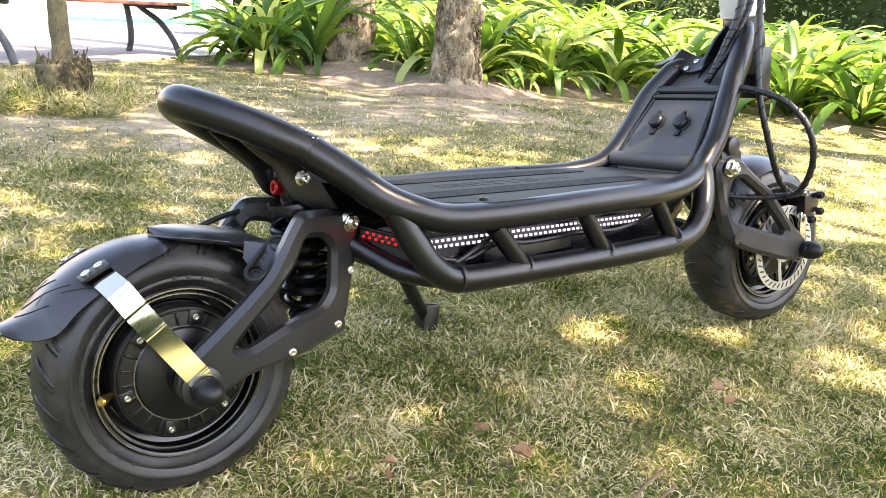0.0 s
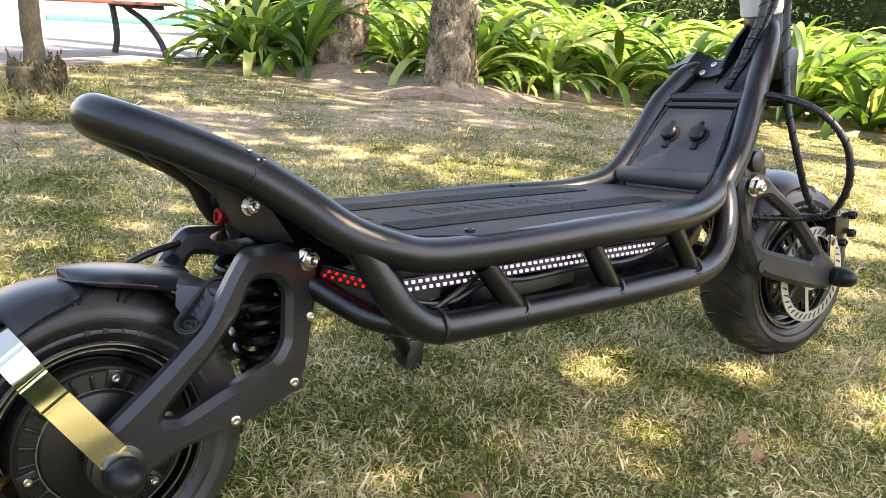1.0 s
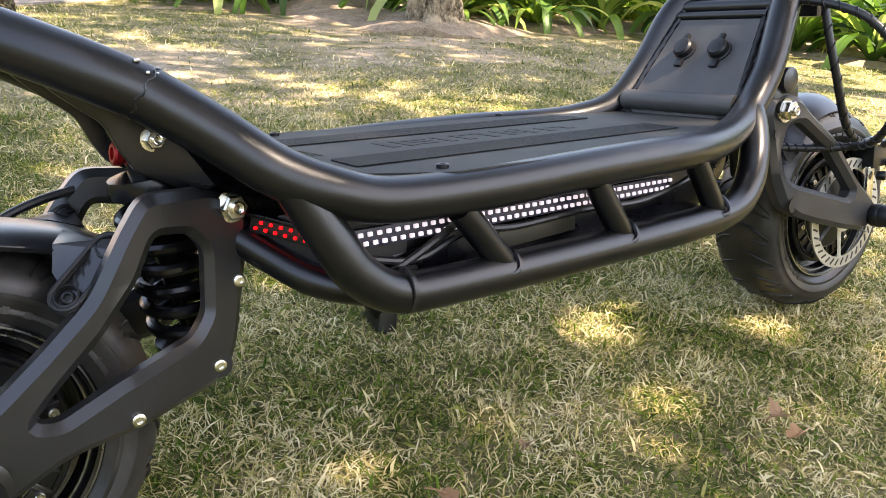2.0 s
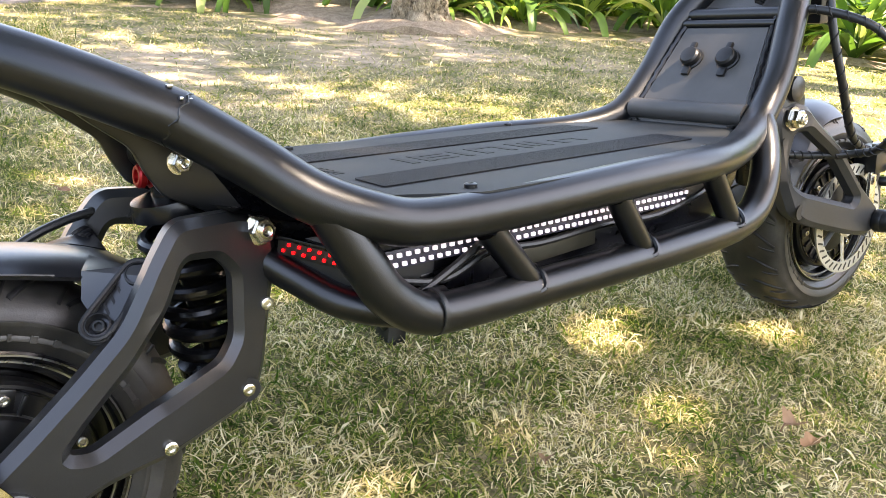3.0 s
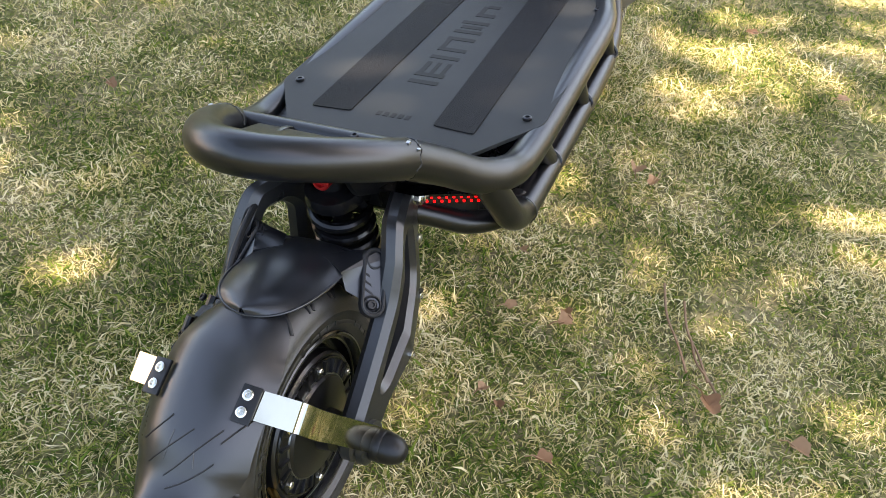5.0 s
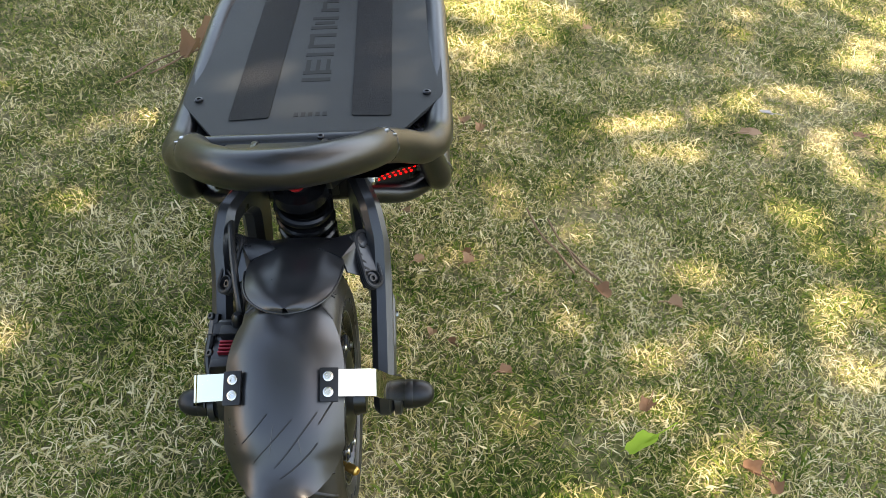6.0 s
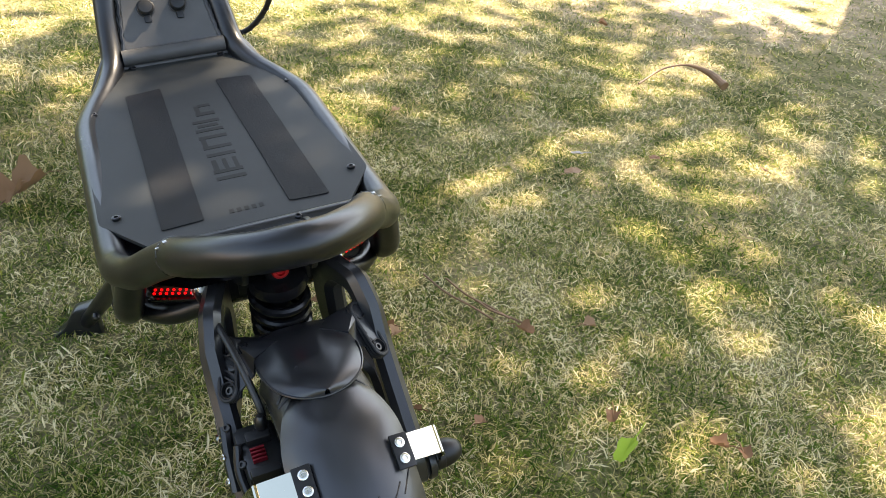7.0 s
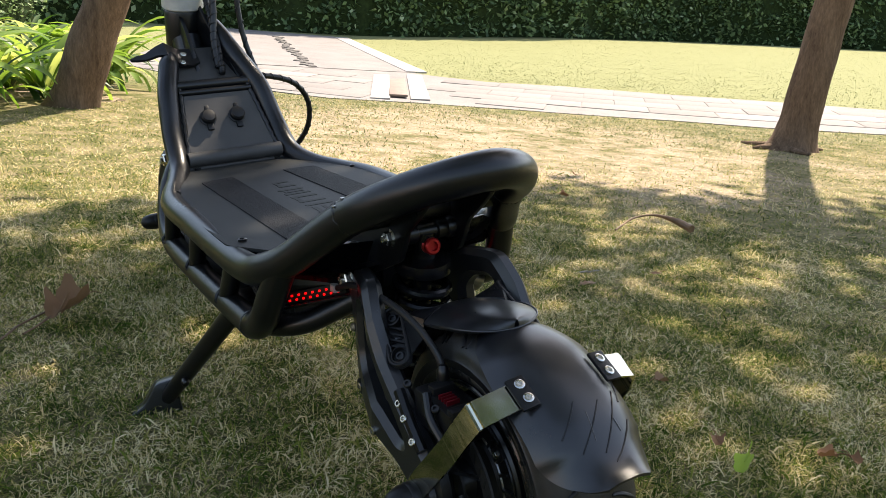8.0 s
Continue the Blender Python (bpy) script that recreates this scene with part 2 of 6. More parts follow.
def bark(name, lo, hi, scale, stretch):
    k = Mat(name, 0.92, 0.0, 0.15)
    mp = k.n.new("ShaderNodeMapping")
    mp.inputs["Scale"].default_value = (1, 1, stretch)
    k.l.new(k.co, mp.inputs["Vector"])
    f = k.noise(scale, 7, 0.7, mp.outputs[0])
    g = k.noise(scale * 6, 4, 0.7, mp.outputs[0])
    k.colour(k.mix(k.ramp(f, [(0.36, lo), (0.66, hi)]), k.ramp(g, [(0.34, lo), (0.68, hi)]), 0.45))
    k.bump(f, 0.9, 0.012).bump(g, 0.7, 0.004)
    return k.m


M_BARK_PALM = bark("fibrous_palm_bark", (0.020, 0.012, 0.007), (0.56, 0.45, 0.31), 26, 0.5)
M_BARK = bark("smooth_brown_bark", (0.066, 0.041, 0.027), (0.225, 0.150, 0.100), 14, 0.25)
M_BARK_G = bark("grey_green_bark", (0.055, 0.046, 0.026), (0.24, 0.20, 0.125), 22, 0.6)

k = Mat("pale_paving", 0.85, 0.0, 0.3)
f1, f2 = k.noise(2.5, 6, 0.65), k.noise(60, 4, 0.7)
k.colour(k.mix(k.ramp(f1, [(0.3, (0.15, 0.135, 0.13)), (0.7, (0.25, 0.23, 0.22))]), k.ramp(f2, [(0.3, (0.11, 0.10, 0.093)), (0.7, (0.28, 0.26, 0.245))]), 0.4))
k.bump(f2, 0.3, 0.003)
M_PAVE = k.m
M_KERB = plain("pale_kerb_stone", (0.34, 0.315, 0.295), 0.8, 0.0, 90, 0.3, 0.12)
M_BENCH = plain("red_brown_bench_slat", (0.14, 0.045, 0.035), 0.5, 0.0, 60, 0.15, 0.25)
M_IRON = plain("dark_cast_iron", (0.05, 0.055, 0.065), 0.5, 0.3, 200, 0.2)
M_GREEN = plain("green_painted_steel", (0.04, 0.33, 0.20), 0.5)
M_WALL = plain("pale_pink_render", (0.62, 0.50, 0.44), 0.85, 0.0, 60, 0.2, 0.12)


# ---- mesh helpers ----
def link(name, me, mat, parent=None, label="", smooth=35.0):
    if mat is not None and not me.materials:
        me.materials.append(mat)
    if smooth and len(me.polygons):
        me.shade_smooth()
        me.set_sharp_from_angle(angle=radians(smooth))
    ob = new(name, me)
    if parent is not None:
        ob.parent = parent
    if label:
        ob["label"] = label
    return ob


def part(name, bm, mat, parent=None, label="", smooth=35.0):
    """Link a bmesh as one mesh object under its thing or part."""
    me = bpy.data.meshes.new(name)
    bmesh.ops.recalc_face_normals(bm, faces=bm.faces)
    bm.to_mesh(me)
    bm.free()
    return link(name, me, mat, parent, label, smooth)


def empty(name, m=None):
    ob = new(name)
    ob.empty_display_size = 0.1
    if m is not None:
        ob.matrix_world = m
    return ob


def spline(pts, n):
    """Points along a smooth curve through pts."""
    p = [Vector(q) for q in pts]
    p = [p[0] * 2 - p[1]] + p + [p[-1] * 2 - p[-2]]
    out = []
    for i in range(1, len(p) - 2):
        for j in range(n):
            t = j / n
            a, b, c, d = p[i - 1], p[i], p[i + 1], p[i + 2]
            out.append(0.5 * (2 * b + (c - a) * t + (2 * a - 5 * b + 4 * c - d) * t * t + (3 * b - a - 3 * c + d) * t ** 3))
    return out + [p[-2]]


def sweep(bm, pts, radius, seg=16, caps=True, flat=1.0):
    """A round tube along points; radius is a number or a function of 0..1."""
    pts = [Vector(q) for q in pts]
    n = len(pts)
    up = Vector((0, 0, 1))
    d0 = (pts[1] - pts[0]).normalized()
    if abs(d0.dot(up)) > 0.95:
        up = Vector((0, 1, 0))
    side = d0.cross(up).normalized()
    rings = []
    for i, q in enumerate(pts):
        d = (pts[min(i + 1, n - 1)] - pts[max(i - 1, 0)]).normalized()
        side = (side - d * side.dot(d)).normalized()
        nrm = side.cross(d)
        r = radius(i / (n - 1)) if callable(radius) else radius
        rings.append([bm.verts.new(q + side * (r * math.cos(2 * math.pi * j / seg)) + nrm * (r * flat * math.sin(2 * math.pi * j / seg))) for j in range(seg)])
    for a, b in zip(rings, rings[1:]):
        for j in range(seg):
            bm.faces.new((a[j], a[(j + 1) % seg], b[(j + 1) % seg], b[j]))
    if caps:
        bm.faces.new(rings[0][::-1])
        bm.faces.new(rings[-1])
    return bm


def tube(pts, r, n=8, seg=18, smooth=True):
    return sweep(bmesh.new(), spline(pts, n) if smooth else pts, r, seg)


def lathe(bm, profile, seg=64, m=None, closed=False):
    """Turn (radius, height) pairs round the local Y axis."""
    m = m or Matrix()
    rings = []
    for r, h in profile:
        rings.append([bm.verts.new(m @ Vector((r * math.cos(2 * math.pi * j / seg), h, r * math.sin(2 * math.pi * j / seg)))) for j in range(seg)])
    pairs = list(zip(rings, rings[1:])) + ([(rings[-1], rings[0])] if closed else [])
    for a, b in pairs:
        for j in range(seg):
            bm.faces.new((a[j], a[(j + 1) % seg], b[(j + 1) % seg], b[j]))
    if not closed:
        for ring in (rings[0], rings[-1]):
            bm.faces.new(ring)
    return bm


def turned(profile, seg=48, m=None, closed=False):
    return lathe(bmesh.new(), profile, seg, m, closed)


def box(bm, c, s, bevel=0.0, m=None):
    """A bevelled box at c with sizes s."""
    r = bmesh.ops.create_cube(bm, size=1.0, matrix=(m or Matrix()) @ Matrix.Translation(c) @ Matrix.Diagonal((*s, 1)))
    if bevel:
        es = list({e for v in r["verts"] for e in v.link_edges})
        bmesh.ops.bevel(bm, geom=es, offset=bevel, segments=2, affect="EDGES", profile=0.6)
    return bm


def block(c, s, bevel=0.0, m=None):
    return box(bmesh.new(), c, s, bevel, m)


def plate(outer, holes, thick, bevel=0.0, shear=None, steps=2):
    """A plate of (x, z) outlines with holes, thick along Y, centred on Y = 0."""
    bm = bmesh.new()
    es = []
    for loop in [outer, *holes]:
        vs = [bm.verts.new((x, -thick / 2, z)) for x, z in loop]
        es += [bm.edges.new((vs[i], vs[(i + 1) % len(vs)])) for i in range(len(vs))]
    bmesh.ops.triangle_fill(bm, use_beauty=True, use_dissolve=False, edges=es)
    fs = list(bm.faces)
    top = bmesh.ops.extrude_face_region(bm, geom=fs)
    for v in top["geom"]:
        if isinstance(v, bmesh.types.BMVert):
            v.co.y += thick
    bmesh.ops.recalc_face_normals(bm, faces=bm.faces)
    if bevel:
        rim = [e for e in bm.edges if len(e.link_faces) == 2 and e.calc_face_angle(0) > 1.2 and abs(e.verts[0].co.y - e.verts[1].co.y) < 1e-6]
        bmesh.ops.bevel(bm, geom=rim, offset=bevel, segments=steps, affect="EDGES", profile=0.55)
    if shear:
        for v in bm.verts:
            v.co.y += shear(v.co.x, v.co.z)
    return bm


def rounded(loop, r, n=4):
    """Round the corners of a closed outline."""
    out = []
    k = len(loop)
    for i in range(k):
        a, b, c = (Vector(loop[(i + j) % k]) for j in (-1, 0, 1))
        u, v = a - b, c - b
        d = min(r, u.length * 0.45, v.length * 0.45)
        p, q = b + u.normalized() * d, b + v.normalized() * d
        for j in range(n + 1):
            t = j / n
            out.append(tuple(p * (1 - t) ** 2 + b * 2 * t * (1 - t) + q * t * t))
    return out


def mirrored(bm):
    m = bm.copy()
    for v in m.verts:
        v.co.y = -v.co.y
    bmesh.ops.reverse_faces(m, faces=m.faces)
    return m


def along(p, d):
    """A pose at p whose Y axis points along d."""
    return Matrix.Translation(p) @ Vector(d).to_track_quat("Y", "Z").to_matrix().to_4x4()


def hex_bolt(p, d, r, h, mat, parent, name="bolt"):
    """A washer, a nut and a threaded end with a socket, pointing along d."""
    bm = bmesh.new()
    m = along(p, d)
    lathe(bm, [(r * 1.28, 0), (r * 1.28, h * 0.2), (r * 0.9, h * 0.22)], 24, m)
    lathe(bm, [(r, h * 0.2), (r * 1.04, h * 0.3), (r * 1.04, h * 0.75), (r * 0.9, h * 0.85)], 6, m)
    lathe(bm, [(r * 0.55, h * 0.8), (r * 0.55, h * 1.1), (r * 0.42, h * 1.15), (r * 0.3, h * 1.12), (r * 0.28, h * 0.95)], 16, m)
    return part(name, bm, mat, parent)


def cap_screw(p, d, r, h, mat, parent, name="screw"):
    bm = turned([(r, 0), (r, h * 0.8), (r * 0.8, h), (r * 0.5, h), (r * 0.45, h * 0.5)], 14, along(p, d))
    return part(name, bm, mat, parent)


def mesh_from(name, verts, faces, mat, smooth=0.0):
    me = bpy.data.meshes.new(name)
    me.from_pydata(verts, [], faces)
    return link(name, me, mat, None, "", smooth)


# ---- ground ----
def ground_z(x, y):
    """A lawn that rises gently past the bed and again towards the far hedge."""
    x, y = np.asarray(x, float), np.asarray(y, float)
    slope = np.where(y > 0, 0.25 * np.tanh(0.0526 * y / 0.25), 0.28 * np.tanh(0.0526 * y / 0.28))
    w = np.clip((-y - 0.5) / 2.5, 0, 1)
    bank = 0.46 * w * w * (3 - 2 * w) * np.clip((np.hypot(x + 0.5, y - 0.45) - 7) / 13, 0, 1)
    return slope - 0.04 * np.tanh(0.0118 * x / 0.04) - 0.018 + bank


def gz(x, y):
    return float(ground_z(x, y))


def axis_steps(reach):
    near = np.concatenate([np.arange(-20.0, -4.1, 0.4), np.arange(-4.0, 4.001, 0.1), np.arange(4.4, 20.1, 0.4)])
    far = 20.0 * (reach / 20.0) ** (np.arange(1, 21) / 20)
    return np.concatenate([-far[::-1], near, far])


gx = gy = axis_steps(900.0)
X, Y = np.meshgrid(gx, gy, indexing="ij")
rng = np.random.default_rng(3)
Z = ground_z(X, Y)
V = np.stack([X, Y, Z], -1).reshape(-1, 3)
n = len(gx)
i = np.arange(n - 1)
I, J = np.meshgrid(i, i, indexing="ij")
q = (I * n + J).ravel()
F = np.stack([q, q + n, q + n + 1, q + 1], -1)
ground = mesh_from("ground", V.tolist(), F.tolist(), M_SOIL, 60)
tagged(ground, "worn green and straw-coloured park lawn", "lawn", kind="structure")


# ---- electric scooter ----
STAND = Matrix(((0.9995, 0.0158, -0.0280, 0.0018), (-0.0132, 0.9957, 0.0920, -0.0097), (0.0293, -0.0916, 0.9954, -0.0248), (0, 0, 0, 1)))
scooter = empty("electric_scooter", STAND @ Matrix.Scale(1.06, 4))
tagged(scooter, "matte black electric scooter with lit deck strips parked on the lawn", "electric scooter")
SIDES = (("right", -1), ("left", 1))


def flip(pts, s):
    return [(x, -s * y, z) for x, y, z in pts]


R_TUBE = 0.0173
# main side tubes, from the tail weld along the deck and up to the head
UPPER = [(0.136, -0.0873, 0.3385), (0.170, -0.1050, 0.3115), (0.199, -0.1235, 0.2862), (0.230, -0.1372, 0.2704), (0.268, -0.1419, 0.2596), (0.353, -0.1427, 0.2541),
         (0.470, -0.1426, 0.2518), (0.570, -0.1416, 0.2486), (0.632, -0.1285, 0.2458), (0.692, -0.1075, 0.2468), (0.746, -0.0899, 0.2597), (0.791, -0.0831, 0.3001),
         (0.826, -0.0746, 0.3526), (0.856, -0.0625, 0.3845), (0.876, -0.0540, 0.4020), (0.888, -0.0490, 0.4080)]
LOWER = [(0.206, -0.1270, 0.2800), (0.226, -0.1363, 0.2374), (0.240, -0.1396, 0.2142), (0.266, -0.1401, 0.1961), (0.308, -0.1399, 0.1901), (0.450, -0.1397, 0.1831), (0.600, -0.1376, 0.1782),
         (0.665, -0.1316, 0.1805), (0.700, -0.1251, 0.1969), (0.722, -0.1159, 0.2244), (0.740, -0.1010, 0.2490), (0.752, -0.0880, 0.2640)]
STRUTS = [((0.325, -0.1415, 0.2431), (0.372, -0.1398, 0.1851)), ((0.462, -0.1414, 0.2411), (0.503, -0.1386, 0.1812)), ((0.592, -0.1404, 0.2392), (0.634, -0.1366, 0.1793))]
for side, s in SIDES:
    pts = UPPER[:-1] + [(0.898, -0.0455, 0.4225), (0.922, -0.0365, 0.4480), (0.938, -0.0300, 0.4620)] if s < 0 else flip(UPPER, 1)
    rail = part("side_tube", tube(pts, lambda t: (R_TUBE - 0.0015 * min(1, t * 4)) * (1 - 0.55 * max(0, (t - 0.90) / 0.10)), 7, 22), M_TUBE, scooter)
    # weld bead where the tail joins
    w = Vector(pts[0])
    d = (Vector(pts[1]) - w).normalized()
    bm = bmesh.new()
    mw = along(w, d)
    ring = [mw @ Vector(((R_TUBE - 0.0002) * math.cos(a), 0.0012 * math.sin(9 * a), (R_TUBE - 0.0002) * math.sin(a))) for a in np.linspace(0, 2 * math.pi, 73)]
    sweep(bm, ring, lambda t: 0.0007 + 0.0003 * math.sin(t * 150), 6)
    part("weld_bead", bm, M_TUBE, rail)
    for k_, (dx, ang) in enumerate(((0.003, 0.1), (-0.004, 0.35), (0.005, 0.6), (-0.001, 0.85))):
        q = w + Vector((dx, s * math.sin(ang) * R_TUBE, math.cos(ang) * R_TUBE + 0.0006 - dx * 0.7))
        part("weld_scar", block(q, (0.0048 - 0.0008 * k_, 0.0036, 0.0018), 0.0007, None), M_RIMLINE, rail)
    pts = LOWER if s < 0 else flip(LOWER, 1)
    low = part("lower_rail", tube(pts, 0.0148, 7, 18), M_TUBE, scooter)
    a = Vector(pts[3]) + Vector((0.008, 0, -0.001))
    tie = turned([(0.0158, -0.002), (0.0166, -0.0015), (0.0166, 0.0015), (0.0158, 0.002)], 28, along(a, (1, 0, -0.1)), True)
    part("cable_tie", tie, M_CABLE, low)
    for p, q in STRUTS:
        p, q = (Vector((v[0], v[1] * (1 if s < 0 else -1), v[2])) for v in (p, q))
        st = part("strut", sweep(bmesh.new(), [p, p.lerp(q, 0.5), q], lambda t: 0.0105, 16), M_TUBE, scooter)
        bm = bmesh.new()
        mm = along(q.lerp(p, 0.16), q - p)
        sweep(bm, [mm @ Vector(((0.0108 + 0.003 * abs(math.cos(a))) * math.cos(a), 0.004 * math.cos(2 * a), 0.0112 * math.sin(a))) for a in np.linspace(0, 2 * math.pi, 33)], 0.0022, 6)
        part("weld_bead", bm, M_TUBE, st)
    # braces below the tail
    pts = [(0.196, s * 0.055, 0.232), (0.210, s * 0.075, 0.219), (0.228, s * 0.102, 0.204), (0.258, s * 0.126, 0.196), (0.290, s * 0.134, 0.197)]
    part("rear_brace", tube(pts, 0.0115, 6, 14), M_TUBE, scooter)
    # gusset between tube and shock mount
    g = plate(rounded([(0.082, 0.356), (0.112, 0.348), (0.150, 0.338), (0.205, 0.300), (0.250, 0.268), (0.250, 0.240), (0.180, 0.262), (0.140, 0.284), (0.131, 0.300), (0.124, 0.318), (0.100, 0.338)], 0.006), [], 0.006, 0.0012, lambda x, z: s * (0.033 + 0.30 * max(0, x - 0.16)))
    part("shock_gusset", g, M_TUBE, scooter)
    hex_bolt((0.153, s * 0.035, 0.305), (0, s, 0), 0.0066, 0.010, M_STEEL, scooter, "shock_bolt")
    part("bolt_sleeve", turned([(0.0105, 0), (0.0115, 0.002), (0.0115, 0.010), (0.0100, 0.012)], 20, along((0.153, s * 0.022, 0.305), (0, s, 0))), M_TUBE, scooter)

# tail loop
TAIL = [UPPER[0], (0.112, -0.079, 0.3520), (0.088, -0.065, 0.3650), (0.065, -0.046, 0.3770), (0.048, -0.023, 0.3855), (0.042, -0.002, 0.3890)]
tail = TAIL + flip(TAIL[:-1], 1)[::-1]
part("tail_loop", tube(tail, 0.0173, 7, 22), M_TUBE, scooter, "bent black tube tail loop")
# plate under the loop that carries the shock
bm = block((0.118, 0, 0.338), (0.062, 0.120, 0.006), 0.002, None)
for v in bm.verts:
    v.co.z += (0.138 - v.co.x) * 0.40
part("tail_plate", bm, M_TUBE, scooter)
part("shock_sleeve", turned([(0.009, -0.040), (0.010, -0.038), (0.010, -0.016), (0.0078, -0.014), (0.0078, 0.014), (0.010, 0.016), (0.010, 0.038), (0.009, 0.040)], 22, Matrix.Translation((0.153, 0, 0.305)) @ Matrix.Diagonal((1, 0.72, 1, 1))), M_TUBE, scooter)
bm = bmesh.new()
plan = [(0.240, -0.122, 0.256), (0.222, -0.096, 0.268), (0.206, -0.066, 0.276), (0.206, 0.066, 0.276), (0.222, 0.096, 0.268), (0.240, 0.122, 0.256)]
cols = [[bm.verts.new((x + dx, y, z)) for dx, z in ((0, 0.246), (0, zt), (0.006, zt), (0.006, 0.246))] for x, y, zt in plan]
for p, q in zip(cols, cols[1:]):
    for j in range(4):
        bm.faces.new((p[j], p[(j + 1) % 4], q[(j + 1) % 4], q[j]))
bm.faces.new(cols[0])
bm.faces.new(cols[-1])
part("rear_panel", bm, M_PANEL, scooter)
bm = bmesh.new()
plan = [(0.200, -0.058, 0.222), (0.240, -0.110, 0.208), (0.300, -0.112, 0.192), (0.300, 0.112, 0.192), (0.240, 0.110, 0.208), (0.200, 0.058, 0.222)]
lo_, hi_ = [bm.verts.new(p) for p in plan], [bm.verts.new((x + 0.002, y * 1.01, 0.252)) for x, y, z in plan]
bm.faces.new(lo_)
bm.faces.new(hi_)
for j in range(6):
    bm.faces.new((lo_[j], lo_[(j + 1) % 6], hi_[(j + 1) % 6], hi_[j]))
bmesh.ops.recalc_face_normals(bm, faces=bm.faces)
bmesh.ops.bevel(bm, geom=list(bm.edges), offset=0.004, segments=2, affect="EDGES")
part("tail_box", bm, M_DARK, scooter, "black tapered tail end of the case")
bm = bmesh.new()
plan = [(0.168, -0.078), (0.198, -0.106), (0.232, -0.124), (0.300, -0.130), (0.300, 0.130), (0.232, 0.124), (0.198, 0.106), (0.168, 0.078)]
f = bm.faces.new([bm.verts.new((x, y, 0.2625 + 0.25 * max(0, 0.215 - x))) for x, y in plan])
bmesh.ops.solidify(bm, geom=[f], thickness=0.004)
part("tail_sheet", bm, M_CASE, scooter)
for s in (-1, 1):
    bm = bmesh.new()
    low_ = [(0.200, s * 0.050, 0.248), (0.202, s * 0.064, 0.248), (0.226, s * 0.096, 0.248), (0.249, s * 0.128, 0.248)]
    top_ = [(0.168, s * 0.048, 0.300), (0.180, s * 0.086, 0.299), (0.198, s * 0.112, 0.284), (0.240, s * 0.132, 0.262)]
    lo_, hi_ = [bm.verts.new(p) for p in low_], [bm.verts.new(p) for p in top_]
    for j in range(3):
        bm.faces.new((lo_[j], lo_[j + 1], hi_[j + 1], hi_[j]))
    bmesh.ops.solidify(bm, geom=list(bm.faces), thickness=0.004)
    part("tail_gusset", bm, M_CASE, scooter)
part("shock_housing", block((0.203, 0, 0.258), (0.010, 0.100, 0.064), 0.002), M_DARK, scooter)
part("rear_cross_tube", sweep(bmesh.new(), [(0.206, y, 0.281) for y in (-0.104, 0.0, 0.104)], 0.0085, 16), M_TUBE, scooter)
bar = part("tail_cross_tube", sweep(bmesh.new(), [(0.163, y, 0.3235) for y in (-0.092, 0.0, 0.092)], 0.0105, 18), M_TUBE, scooter)
cap_screw((0.160, -0.028, 0.3325), (-0.1, 0, 1), 0.0034, 0.0026, M_HUB, bar)
# closed plate ahead of the shock mount
bm = block((0, 0, 0), (0.004, 0.072, 0.082), 0.001, Matrix.Translation((0.170, 0, 0.288)) @ Matrix.Rotation(-0.16, 4, "Y"))
part("shock_back_plate", bm, M_TUBE, scooter)

# battery case under the deck
case = plate(rounded([(0.202, 0.260), (0.206, 0.214), (0.228, 0.196), (0.275, 0.186), (0.655, 0.178), (0.705, 0.205), (0.715, 0.238)], 0.010), [], 0.218, 0.004)
for v in case.verts:
    v.co.y *= 0.55 + 0.45 * min(1, max(0, (v.co.x - 0.200) / 0.050)) - 0.14 * max(0, v.co.x - 0.58) / 0.13
case_ob = part("battery_case", case, M_CASE, scooter, "black battery case with wiring")
bm = block((0.465, 0, 0.184), (0.390, 0.252, 0.004), 0.001)
for v in bm.verts:
    v.co.z -= (v.co.x - 0.465) * 0.037
part("floor_plate", bm, M_DARK, scooter)
